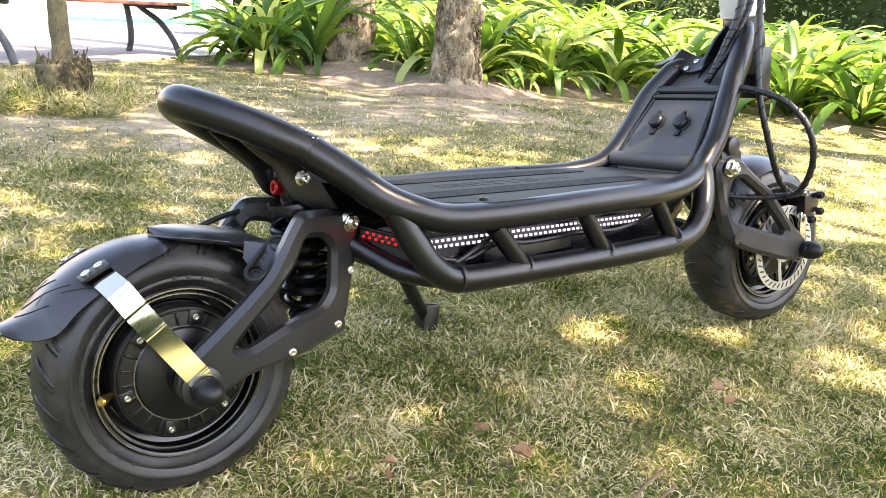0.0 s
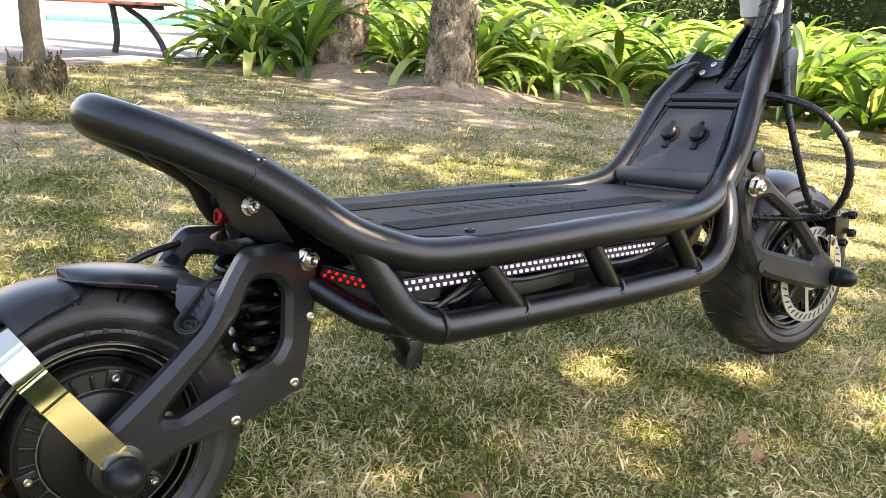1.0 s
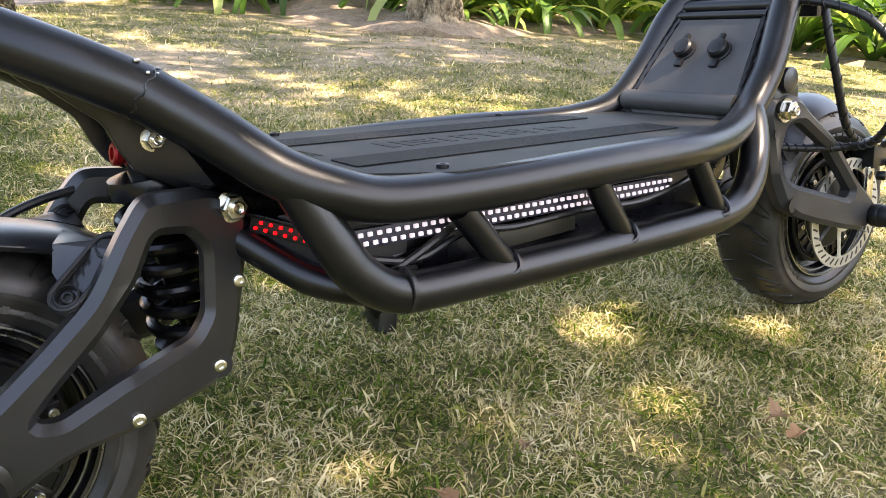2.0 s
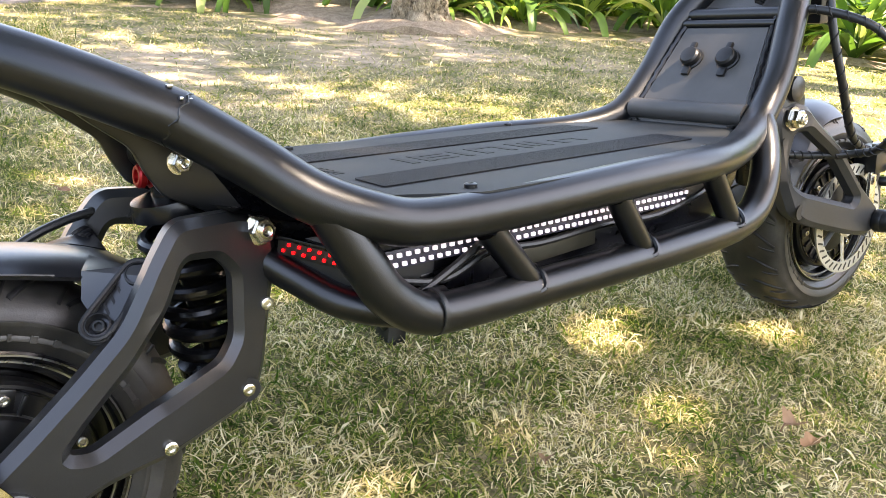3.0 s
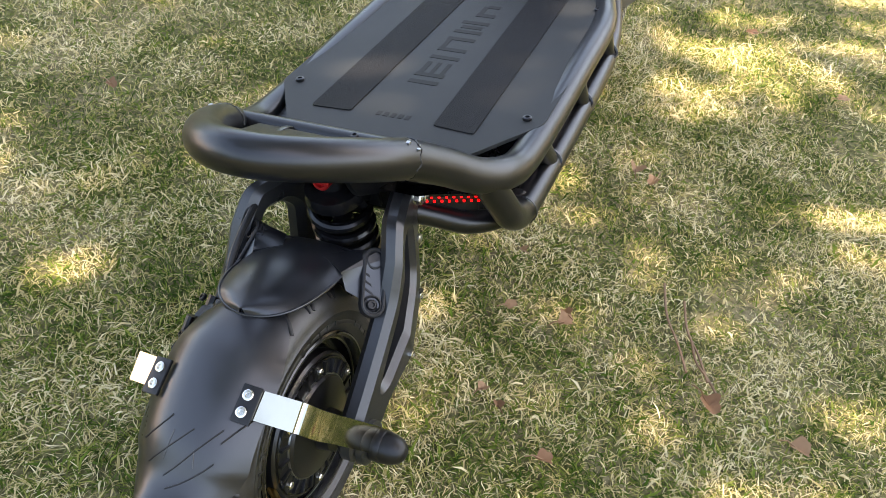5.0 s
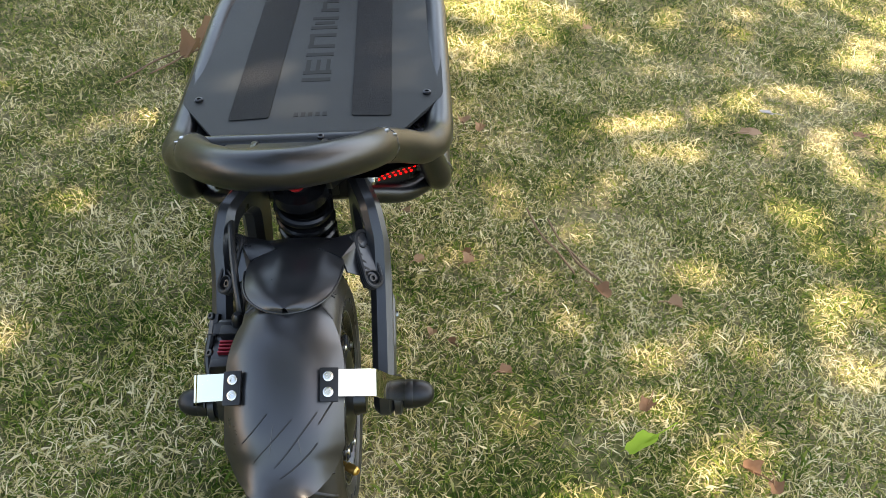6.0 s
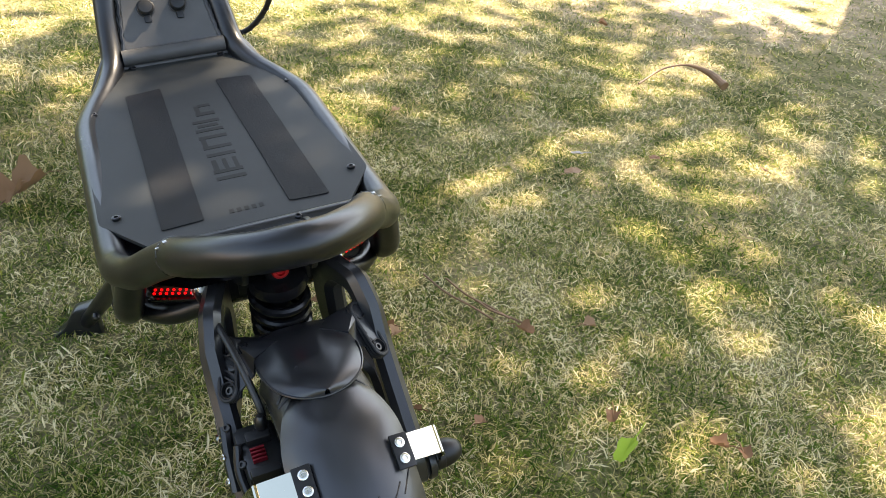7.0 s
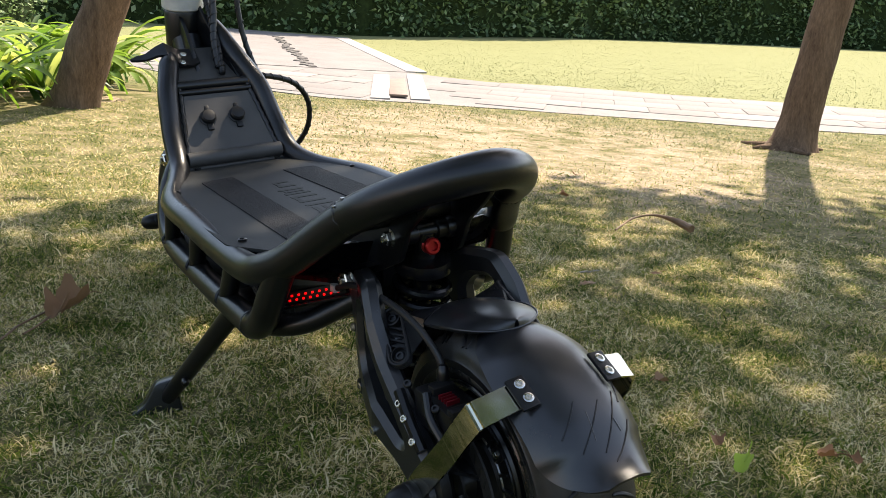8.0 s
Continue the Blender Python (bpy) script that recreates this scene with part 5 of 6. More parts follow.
kerb_row((8.05, -4.58), (13.9, -6.35), 0.24, 10, "white kerb stones beside the side walk")
kerb_row((5.72, -2.87), (7.65, -3.90), 0.17, 4, "pale band of stone across the path")
kerb_row((5.66, -3.23), (7.68, -4.33), 0.17, 4, "pale band of stone across the path")
a_, b_ = Vector((5.80, -3.09, 0)), Vector((7.62, -4.08, 0))
c_ = a_.lerp(b_, 0.5)
cover = part("drain_cover", block((0, 0, 0), ((b_ - a_).length, 0.16, 0.02), 0.004, Matrix.Translation((c_.x, c_.y, gz(c_.x, c_.y) + 0.012)) @ Matrix.Rotation(math.atan2(b_.y - a_.y, b_.x - a_.x), 4, "Z")), M_DRAIN)
tagged(cover, "brown drain channel cover between pale bands", "drain cover", kind="structure")

BED = [(1.35, 4.02), (1.75, 3.85), (1.90, 3.42), (1.95, 2.95), (2.20, 2.80), (2.37, 2.66), (2.53, 2.50), (2.86, 2.43), (3.24, 2.18), (3.80, 1.90), (3.82, 1.36), (3.87, 1.05), (3.95, 0.50), (4.01, 0.11),
       (4.47, -0.18), (4.90, -0.60), (5.40, -1.00), (7.3, -1.07), (9.0, 0.3), (9.5, 5.0), (6.0, 7.6), (3.3, 6.0), (2.6, 5.0), (1.9, 4.33)]
bed = sheet("planting_bed", BED, 0.0, 0.12, M_EARTH, 0.10, 0.0, lambda x, y: -0.02 + 0.045 * min(1, edge_distance(BED, x, y) / 0.6) + 0.05 * noise.noise((x * 3.1, y * 3.1, 2.0)) + 0.022 * noise.noise((x * 9, y * 9, 5.0)) + 0.07 * math.exp(-((x - 2.60) ** 2 + (y - 2.79) ** 2) / 0.12) + 0.06 * math.exp(-((x - 2.54) ** 2 + (y - 3.83) ** 2) / 0.15))
tagged(bed, "dry brown earth of the planting bed", "planting bed", kind="structure")


# ---- trees ----
def trunk_mesh(path, radius, seg, rough, freq, seed, flare=0.0, steps=60, shag=0.0):
    """A tapered trunk along path points, with lumps, flare and shaggy fibre stubs."""
    pts = spline(path, max(4, steps // (len(path) - 1)))
    bm = bmesh.new()
    nseg = seg

    def rad(t):
        return radius(t)

    sweep(bm, pts, rad, nseg, True)
    base = Vector(path[0])
    rings = len(pts)
    for idx, v in enumerate(bm.verts):
        c = pts[min(idx // nseg, rings - 1)]
        d = v.co - c
        h = v.co.z - base.z
        ang = math.atan2(d.y, d.x)
        q = v.co
        k = 1 + rough * noise.noise((q.x * freq, q.y * freq, q.z * freq * 0.5 + seed)) + 0.55 * rough * noise.noise((q.x * freq * 3.3, q.y * freq * 3.3, q.z * freq * 1.6 + seed))
        k += flare * math.exp(-max(h, 0) / 0.10) * (1 + 0.5 * math.sin(ang * 5 + seed))
        v.co = c + d * k
    return bm, pts


def bark_fibres(pts, rad, count, seed, mat, parent):
    """Many small ragged flakes and fibres that stand off a trunk."""
    rr = random.Random(seed)
    verts, faces = [], []
    n = len(pts)
    for _ in range(count):
        t = rr.random()
        c = pts[int(t * (n - 1))]
        a = rr.uniform(0, 2 * math.pi)
        o = Vector((math.cos(a), math.sin(a), 0))
        sd = Vector((-o.y, o.x, 0))
        p = c + o * rad(t) * rr.uniform(0.93, 1.06) + Vector((0, 0, rr.uniform(-0.03, 0.03)))
        ln, w = rr.uniform(0.014, 0.045), rr.uniform(0.002, 0.007)
        up = Vector((0, 0, rr.choice((1, -1, -1)))) + sd * rr.uniform(-0.8, 0.8) + o * rr.uniform(0.0, 0.26)
        tip = p + up.normalized() * ln
        k0 = len(verts)
        verts += [tuple(p - sd * w - o * 0.006), tuple(p + sd * w - o * 0.006), tuple(p.lerp(tip, 0.6) + sd * w * 0.8 + o * 0.004), tuple(tip), tuple(p.lerp(tip, 0.6) - sd * w * 0.8 + o * 0.004)]
        faces.append(tuple(range(k0, k0 + 5)))
    me = bpy.data.meshes.new("bark_fibre")
    me.from_pydata(verts, [], faces)
    return tagged(link("bark_fibre", me, mat, parent, "", 0), kind="stuff")


def leaves_mesh(name, centres, size, mat, seed, droop=0.3, parent=None):
    """Many small folded leaves, four corners each."""
    r = np.random.default_rng(seed)
    n = len(centres)
    a = r.uniform(0, 2 * np.pi, n)
    tilt = r.normal(-droop, 0.45, n)
    d = np.stack([np.cos(a) * np.cos(tilt), np.sin(a) * np.cos(tilt), np.sin(tilt)], -1)
    s = np.cross(d, r.normal(0, 0.5, (n, 3)) + [0, 0, 1])
    s /= np.linalg.norm(s, axis=1, keepdims=True)
    nn = np.cross(s, d)
    L = r.uniform(*size, n)[:, None]
    W = L * 0.30
    c = np.asarray(centres)
    v = np.stack([c, c + d * L * 0.45 + s * W - nn * L * 0.06, c + d * L - nn * L * 0.12, c + d * L * 0.45 - s * W - nn * L * 0.06], 1).reshape(-1, 3)
    f = (np.arange(n)[:, None] * 4 + np.arange(4)[None]).tolist()
    me = bpy.data.meshes.new(name)
    me.from_pydata(v.tolist(), [], f)
    return link(name, me, mat, parent, "", 0)


def crown_points(c, rad, n, gap, seed, freq=1.9):
    """Leaf places in a broad flat unseen crown, thinned by noise to dapple the lawn."""
    r = random.Random(seed)
    out = []
    while len(out) < n:
        p = Vector((r.uniform(-1, 1), r.uniform(-1, 1), r.gauss(0, 0.4)))
        ro = math.hypot(p.x, p.y)
        if ro > 1 or abs(p.z) > 1:
            continue
        q = Vector((c[0] + p.x * rad[0], c[1] + p.y * rad[1], c[2] + p.z * rad[2]))
        # leaf density follows where each shadow lands, to set lit and shaded ground
        sx, sy = q.x - 0.305 * q.z, q.y + 0.719 * q.z
        shadow_bias = 0.42 * max(-0.5, min(0.5, (sy - 0.2) - 0.6 * (sx - 0.6))) if abs(sx - 0.5) < 2.2 and abs(sy) < 2.0 else 0
        if noise.noise((q.x * freq, q.y * freq, q.z * 0.5 + seed)) + 0.5 * noise.noise((q.x * freq * 2.7, q.y * freq * 2.7, q.z + seed)) < gap + shadow_bias + (0.5 * (ro - 0.75) if ro > 0.75 else 0):
            if r.random() > 0.20:
                continue
        out.append(q)
    return out


def tree(label, base, path, radius, mat, crown=None, rough=0.12, freq=9.0, flare=0.0, seed=1, shag=None, seg=28):
    root = empty("tree", Matrix.Translation(base))
    tagged(root, label, "tree")
    bm, pts = trunk_mesh(path, radius, seg, rough, freq, seed, flare, 150 if shag else 60)
    part("trunk", bm, mat, root, "", 70)
    if shag:
        low = pts[: max(3, int(len(pts) * shag[1]))]
        bark_fibres(low, lambda t: radius(t * shag[1]), shag[0], seed, mat, root)
    top = Vector(path[-1])
    # unseen crown, set off the trunk to steer where its shadow falls
    if crown:
        c, rad, n, gap, size = crown
        rr = random.Random(seed)
        for i in range(9):
            a = 2 * math.pi * i / 9 + rr.uniform(-0.3, 0.3)
            e = Vector(c) + Vector((math.cos(a) * rad[0] * 0.75, math.sin(a) * rad[1] * 0.75, rr.uniform(-0.3, 0.5) * rad[2]))
            mid = top.lerp(e, 0.5) + Vector((0, 0, 0.25))
            part("branch", tube([top, mid, e], lambda t: 0.05 * (1 - 0.85 * t), 6, 8), mat, root)
        leaves_mesh("crown", [tuple(p) for p in crown_points(c, rad, n, gap, seed)], size, M_CROWN, seed, 0.3, root)
    return root


def at(x, y, dz=0.0):
    return (x, y, gz(x, y) + dz)


# slim young tree with a bulbous root collar
tree("slim tree with a bulbous fibrous foot in grass", at(0.540, 2.60, -0.04),
     [(0, 0, 0), (0.0, 0, 0.08), (-0.002, 0, 0.15), (-0.004, 0.0, 0.20), (-0.008, 0.0, 0.26), (-0.02, 0.0, 0.6), (-0.05, 0, 1.5), (-0.1, 0.05, 3.2)],
     lambda t: 0.084 + 0.006 * t / 0.4 if t < 0.40 else (0.090 - 0.050 * (t - 0.40) / 0.10 if t < 0.50 else 0.041 - 0.010 * t), M_BARK_G,
     # unseen crown, added overhead to turn reflections and ambient light greener
     ((-0.91, -2.25, 5.4), (2.8, 2.6, 0.9), 6000, -0.03, (0.09, 0.17)), 0.16, 26, 0.12, 3, (1500, 0.42), 40)
tree("thick palm trunk with rough fibrous bark", at(2.535, 3.83, -0.05), [(0, 0, 0), (0.02, 0, 0.4), (0.05, 0.0, 1.0), (0.08, 0, 1.8), (0.1, 0, 3.6)], lambda t: 0.136 + 0.02 * math.exp(-t * 14) - 0.01 * t, M_BARK_PALM, None, 0.26, 15, 0.12, 5, (2600, 0.5), 56)
tree("palm trunk with ragged fibrous bark standing in dry earth", at(2.600, 2.79, -0.05), [(0, 0, 0), (-0.02, 0, 0.3), (0.0, 0.0, 0.7), (0.05, 0, 1.4), (0.08, 0, 3.6)], lambda t: 0.116 + 0.02 * math.exp(-t * 12), M_BARK_PALM, None, 0.28, 15, 0.35, 8, (2600, 0.5), 56)
tree("leaning smooth-barked tree at the edge of the bed", at(4.57, -0.29, -0.05), [(0, 0, 0), (-0.06, -0.10, 0.32), (-0.20, -0.34, 1.0), (-0.42, -0.68, 2.0), (-0.55, -0.75, 3.8)], lambda t: 0.126 + 0.025 * math.exp(-t * 20) - 0.03 * t, M_BARK,
     ((-1.80, -0.75, 5.07), (2.6, 1.9, 0.8), 8500, 0.0, (0.09, 0.17)), 0.10, 6, 0.15, 11, None, 36)
tree("leaning brown tree trunk with spreading roots on the lawn", at(2.874, -4.42, -0.05), [(0, 0, 0), (-0.018, -0.05, 0.32), (-0.06, -0.15, 1.0), (-0.15, -0.27, 2.0), (-0.45, -0.35, 3.8)], lambda t: 0.128 + 0.06 * math.exp(-t * 26) - 0.02 * t, M_BARK,
     ((-1.54, 0.14, 4.95), (2.2, 2.9, 0.8), 11000, 0.02, (0.09, 0.17)), 0.08, 6, 0.40, 14, None, 36)
for i, (dx, dy) in enumerate(((-0.42, 0.20), (0.50, 0.10), (0.25, -0.45), (-0.15, -0.4), (0.1, 0.42))):
    x0, y0 = 2.874, -4.40
    pts = [(x0 + dx * t, y0 + dy * t + 0.05 * math.sin(5 * t), gz(x0 + dx * t, y0 + dy * t) + 0.018 - 0.03 * t * t) for t in (0.12, 0.28, 0.45, 0.62)]
    ob = part("tree_root", tube(pts, lambda t: 0.024 * (1 - 0.75 * t) + 0.004, 6, 10), M_BARK)
    tagged(ob, "knotty surface root beside the leaning tree", "tree root", group="surface roots")


# ---- strap-leaved plants ----
def strap_leaf(seed, ln, w):
    """One long arching strap leaf, folded along the middle, growing along +X."""
    r = random.Random(seed)
    verts, faces = [], []
    out, sd = Vector((1, 0, 0)), Vector((0, 1, 0))
    L, wd = ln * r.uniform(0.65, 1.2), w * r.uniform(0.75, 1.3)
    ang, bend = radians(r.uniform(52, 86)), radians(r.uniform(60, 165))
    p = Vector((0.01, 0, 0))
    seg = 9
    twist = r.uniform(-0.8, 0.8)
    for j in range(seg + 1):
        t = j / seg
        th = ang - bend * t ** 1.3
        if j:
            p = p + (out * math.cos(th) + Vector((0, 0, math.sin(th)))) * (L / seg)
        nrm = out * -math.sin(th) + Vector((0, 0, math.cos(th)))
        s2 = sd * math.cos(twist * t) + nrm * math.sin(twist * t)
        h = max(wd * (0.55 + 1.2 * t - 1.75 * t ** 3), 0.002)
        verts += [tuple(p - s2 * h + nrm * h * 0.4), tuple(p), tuple(p + s2 * h + nrm * h * 0.4)]
        if j:
            b = 3 * (j - 1)
            faces += [(b, b + 1, b + 4, b + 3), (b + 1, b + 2, b + 5, b + 4)]
    return verts, faces


LEAVES = [strap_leaf(200 + i, 0.66, 0.026) for i in range(14)]
LEAF_MESH = []
for v_, f_ in LEAVES:
    me = bpy.data.meshes.new("strap_leaf")
    me.from_pydata(v_, [], f_)
    me.materials.append(M_STRAP_ONE)
    me.shade_smooth()
    LEAF_MESH.append(me)


def clump_turns(seed, n):
    r = random.Random(seed)
    return [(r.randrange(14), Matrix.Rotation(2 * math.pi * (i * 0.382 + r.uniform(-0.05, 0.05)), 4, "Z") @ Matrix.Rotation(r.uniform(-0.2, 0.2), 4, "X") @ Matrix.Scale(r.uniform(0.7, 1.15), 4)) for i in range(n)]


def strap_mesh(seed, n):
    verts, faces = [], []
    for k_, m in clump_turns(seed, n):
        b = len(verts)
        v_, f_ = LEAVES[k_]
        verts += [tuple(m @ Vector(q)) for q in v_]
        faces += [tuple(i + b for i in q) for q in f_]
    me = bpy.data.meshes.new("strap_leaves")
    me.from_pydata(verts, [], faces)
    me.materials.append(M_STRAP)
    me.shade_smooth()
    return me


kinds = [strap_mesh(20 + i, 26 + 3 * i) for i in range(6)]
rp = random.Random(5)
spots = [(2.02, 4.00), (2.15, 4.12), (2.00, 4.30), (2.83, 3.53), (2.81, 3.25), (3.01, 3.08), (3.28, 2.78), (3.62, 2.62), (4.05, 2.44), (4.25, 2.05), (4.30, 1.70), (4.35, 1.36), (4.45, 0.93), (4.55, 0.52), (4.60, 0.10), (4.85, -0.20), (2.83, 2.95), (2.18, 4.29)]
front = len(spots)
tries = 0
while len(spots) < 190 and tries < 9000:
    tries += 1
    x, y = rp.uniform(1.6, 7.5), rp.uniform(-0.8, 7.0)
    if not inside(BED, np.array(x), np.array(y)) or min((x - a) ** 2 + (y - b) ** 2 for a, b in spots) < 0.06:
        continue
    if min((x - a) ** 2 + (y - b) ** 2 for a, b in ((2.54, 3.83), (2.60, 2.79), (4.57, -0.29))) < 0.06:
        continue
    if edge_distance(BED, x, y) < 0.22 or (x < 2.72 and 2.3 < y < 3.85):
        continue
    spots.append((x, y))
spots = spots[:front] + sorted(spots[front:], key=lambda p: math.hypot(p[0] - 1.0, p[1] - 1.0))
front = 62
PLANT = "bright green clump of long arching strap leaves"
for i, (x, y) in enumerate(spots):
    sc = rp.uniform(0.85, 1.2)
    m = Matrix.Translation((x, y, gz(x, y) + 0.01)) @ Matrix.Rotation(rp.uniform(0, 6.28), 4, "Z") @ Matrix.Diagonal((sc, sc, sc * rp.uniform(0.9, 1.2), 1))
    if i < front:
        ob = empty("strap_leaf_plant", m)
        for k_, lm in clump_turns(300 + i, 30):
            o = new("leaf", LEAF_MESH[k_])
            o.parent = ob
            o.matrix_local = lm
    else:
        ob = new("strap_leaf_plant", kinds[i % 6])
        ob.matrix_world = m
    tagged(ob, PLANT, "plant", group="bed plants")

# ---- hedge and shrubs ----
def hedge(name, label, line, thick, height, n, size, seed):
    """Leaves over an uneven, clipped body along a line."""
    r = np.random.default_rng(seed)
    p = [Vector((*q, 0)) for q in line]
    lens = [(b - a).length for a, b in zip(p, p[1:])]
    tot = sum(lens)
    pts = []
    for _ in range(n):
        s = r.uniform(0, tot)
        i = 0
        while s > lens[i] and i < len(lens) - 1:
            s -= lens[i]
            i += 1
        d = (p[i + 1] - p[i]).normalized()
        q = p[i] + d * s
        nn = Vector((d.y, -d.x, 0))
        lump = 0.22 * noise.noise((q.x * 0.9, q.y * 0.9, seed)) + 0.12 * noise.noise((q.x * 3, q.y * 3, seed))
        h = height * (1 + lump)
        z = h * r.uniform(0.0, 1.0) ** 0.8
        side = r.choice((-1, 1)) * (thick * (0.5 + lump) + 0.18 * noise.noise((q.x * 2, q.y * 2, z * 2.5)) - abs(r.normal(0, 0.09)))
        if z > h * 0.9:
            side = r.uniform(-thick, thick) * 0.5
        pts.append((q.x + nn.x * side, q.y + nn.y * side, gz(q.x, q.y) + z))
    root = empty(name)
    tagged(root, label, "hedge")
    leaves_mesh("leaves", pts, size, M_HEDGE, seed, 0.35, root)
    # near-black core sheet paints the shade behind the outer leaves
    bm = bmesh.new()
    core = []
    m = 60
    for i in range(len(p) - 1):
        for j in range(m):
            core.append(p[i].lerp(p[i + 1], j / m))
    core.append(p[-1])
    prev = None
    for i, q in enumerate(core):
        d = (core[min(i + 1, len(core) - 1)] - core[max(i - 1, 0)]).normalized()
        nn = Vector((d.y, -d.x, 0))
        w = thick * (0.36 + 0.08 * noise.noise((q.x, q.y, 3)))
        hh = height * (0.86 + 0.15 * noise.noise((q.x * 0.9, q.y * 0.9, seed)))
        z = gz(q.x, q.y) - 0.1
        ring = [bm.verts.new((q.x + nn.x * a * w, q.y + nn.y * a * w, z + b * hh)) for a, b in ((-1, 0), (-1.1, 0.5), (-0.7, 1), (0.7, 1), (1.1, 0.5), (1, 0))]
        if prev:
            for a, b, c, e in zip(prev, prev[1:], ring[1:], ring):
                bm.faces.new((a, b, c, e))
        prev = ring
    part("hedge_core", bm, M_CORE_SHADE, root, "", 60)
    return root


# dark colour stands in for shade inside the hedges
k = Mat("hedge_core_shade", 0.9, 0.0, 0.1)
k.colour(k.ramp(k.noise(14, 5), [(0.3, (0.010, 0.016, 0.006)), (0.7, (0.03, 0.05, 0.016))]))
M_CORE_SHADE = k.m
hedge("hedge", "tall dark green clipped hedge behind the lawn", [(18.2, 3.0), (16.2, -4.7), (15.25, -7.3), (15.45, -10.9), (16.2, -17.2), (12.0, -25.0)], 1.2, 2.9, 60000, (0.09, 0.17), 31)
# unseen hedge, added so the polished strips reflect leaves instead of bright sky
hedge("hedge", "unseen clipped hedge added behind the camera to darken reflections", [(12.0, -25.0), (-8.0, -19.0), (-12.5, -5.0), (-12.0, 6.0), (-8.0, 14.0)], 1.2, 3.0, 9000, (0.2, 0.36), 41)
hedge("shrub_row", "dark leafy shrubs behind the planting bed", [(3.4, 6.9), (5.6, 7.6), (9.0, 5.4), (9.6, 1.0), (11.5, -0.6)], 1.2, 1.9, 42000, (0.035, 0.075), 37)

# ---- bench and square ----
def bench(m):
    root = empty("park_bench", m)
    tagged(root, "red-brown slatted bench on dark curved iron legs", "bench")
    for x in (-0.70, 0.70):
        for pts in ([(x, -0.24, 0.0), (x, -0.19, 0.13), (x, -0.08, 0.28), (x, 0.06, 0.38), (x, 0.10, 0.42)], [(x, 0.20, 0.0), (x, 0.17, 0.16), (x, 0.20, 0.42), (x, 0.30, 0.86)]):
            part("leg", tube(pts, 0.022, 6, 10), M_IRON, root)
        part("seat_arm", tube([(x, -0.22, 0.40), (x, 0.0, 0.405), (x, 0.22, 0.42)], 0.02, 6, 10), M_IRON, root)
    for i in range(5):
        part("slat", block((0, -0.22 + 0.10 * i, 0.43), (1.62, 0.082, 0.028), 0.006), M_BENCH, root)
    for i in range(4):
        part("slat", block((0, 0.225 + 0.03 * i, 0.53 + 0.095 * i), (1.62, 0.024, 0.075), 0.006), M_BENCH, root)
    return root


bench(Matrix.Translation((1.052, 4.45, gz(1.052, 4.45) + 0.006)) @ Matrix.Rotation(math.atan2(0.754, 1.126), 4, "Z") @ Matrix.Diagonal((0.97, 0.92, 0.76, 1)))
gp = empty("play_frame", Matrix.Translation((4.80, 12.17, gz(4.8, 12.2) + 0.012)))
tagged(gp, "green painted steel frame with a low pale rail", "play frame")
part("post", block((0, 0, 1.1), (0.13, 0.13, 2.2), 0.02), M_GREEN, gp)
part("base_plate", block((0, 0, 0.02), (0.4, 0.3, 0.04), 0.01), M_GREEN, gp)
part("low_rail", block((-1.05, -0.15, 0.05), (2.1, 0.12, 0.09), 0.02), M_GREEN, gp)
wall = part("wall_far", block((2.0, 19.5, 1.5), (26.0, 0.25, 3.4), 0.0, None), M_WALL)
tagged(wall, "pale rendered wall beyond the square", "wall", kind="structure")

# ---- fallen leaves, twig and litter ----
def dry_leaf(label, x, y, size, mat, seed, curl=0.35, name="fallen_leaf", stretch=1.0):
    """A lobed, curled leaf with a stalk."""
    r = random.Random(seed)
    bm = bmesh.new()
    nring = 16
    c = bm.verts.new((0, 0, 0.0))
    ring1, ring2 = [], []
    for i in range(nring):
        a = 2 * math.pi * i / nring
        lobe = 0.72 + 0.28 * abs(math.cos(2.5 * a)) + r.uniform(-0.08, 0.08)
        for rr_, lst in ((0.5, ring1), (1.0, ring2)):
            q = size * lobe * rr_ * 0.36
            xx, yy = q * math.cos(a) * stretch, q * math.sin(a)
            lst.append(bm.verts.new((xx, yy, curl * (abs(yy) ** 1.5) / math.sqrt(size) * 1.8 + curl * 0.25 * xx + r.uniform(-0.04, 0.04) * size)))
    for i in range(nring):
        j = (i + 1) % nring
        bm.faces.new((c, ring1[i], ring1[j]))
        bm.faces.new((ring1[i], ring2[i], ring2[j], ring1[j]))
    sweep(bm, [(size * 0.1, 0, 0.001), (size * 0.45 * stretch, 0.0, 0.004 + 0.1 * curl * size), (size * 0.75 * stretch, size * 0.08, 0.006)], 0.0009, 5)
    ob = part(name, bm, mat, None, "", 60)
    ob.matrix_world = Matrix.Translation((x, y, gz(x, y) + 0.025)) @ Matrix.Rotation(r.uniform(0, 6.28), 4, "Z") @ Matrix.Rotation(r.uniform(-0.25, 0.25), 4, "X")
    tagged(ob, label, "leaf", group="fallen leaves")
    return ob


BROWN = "curled dry brown leaf lying on the grass"
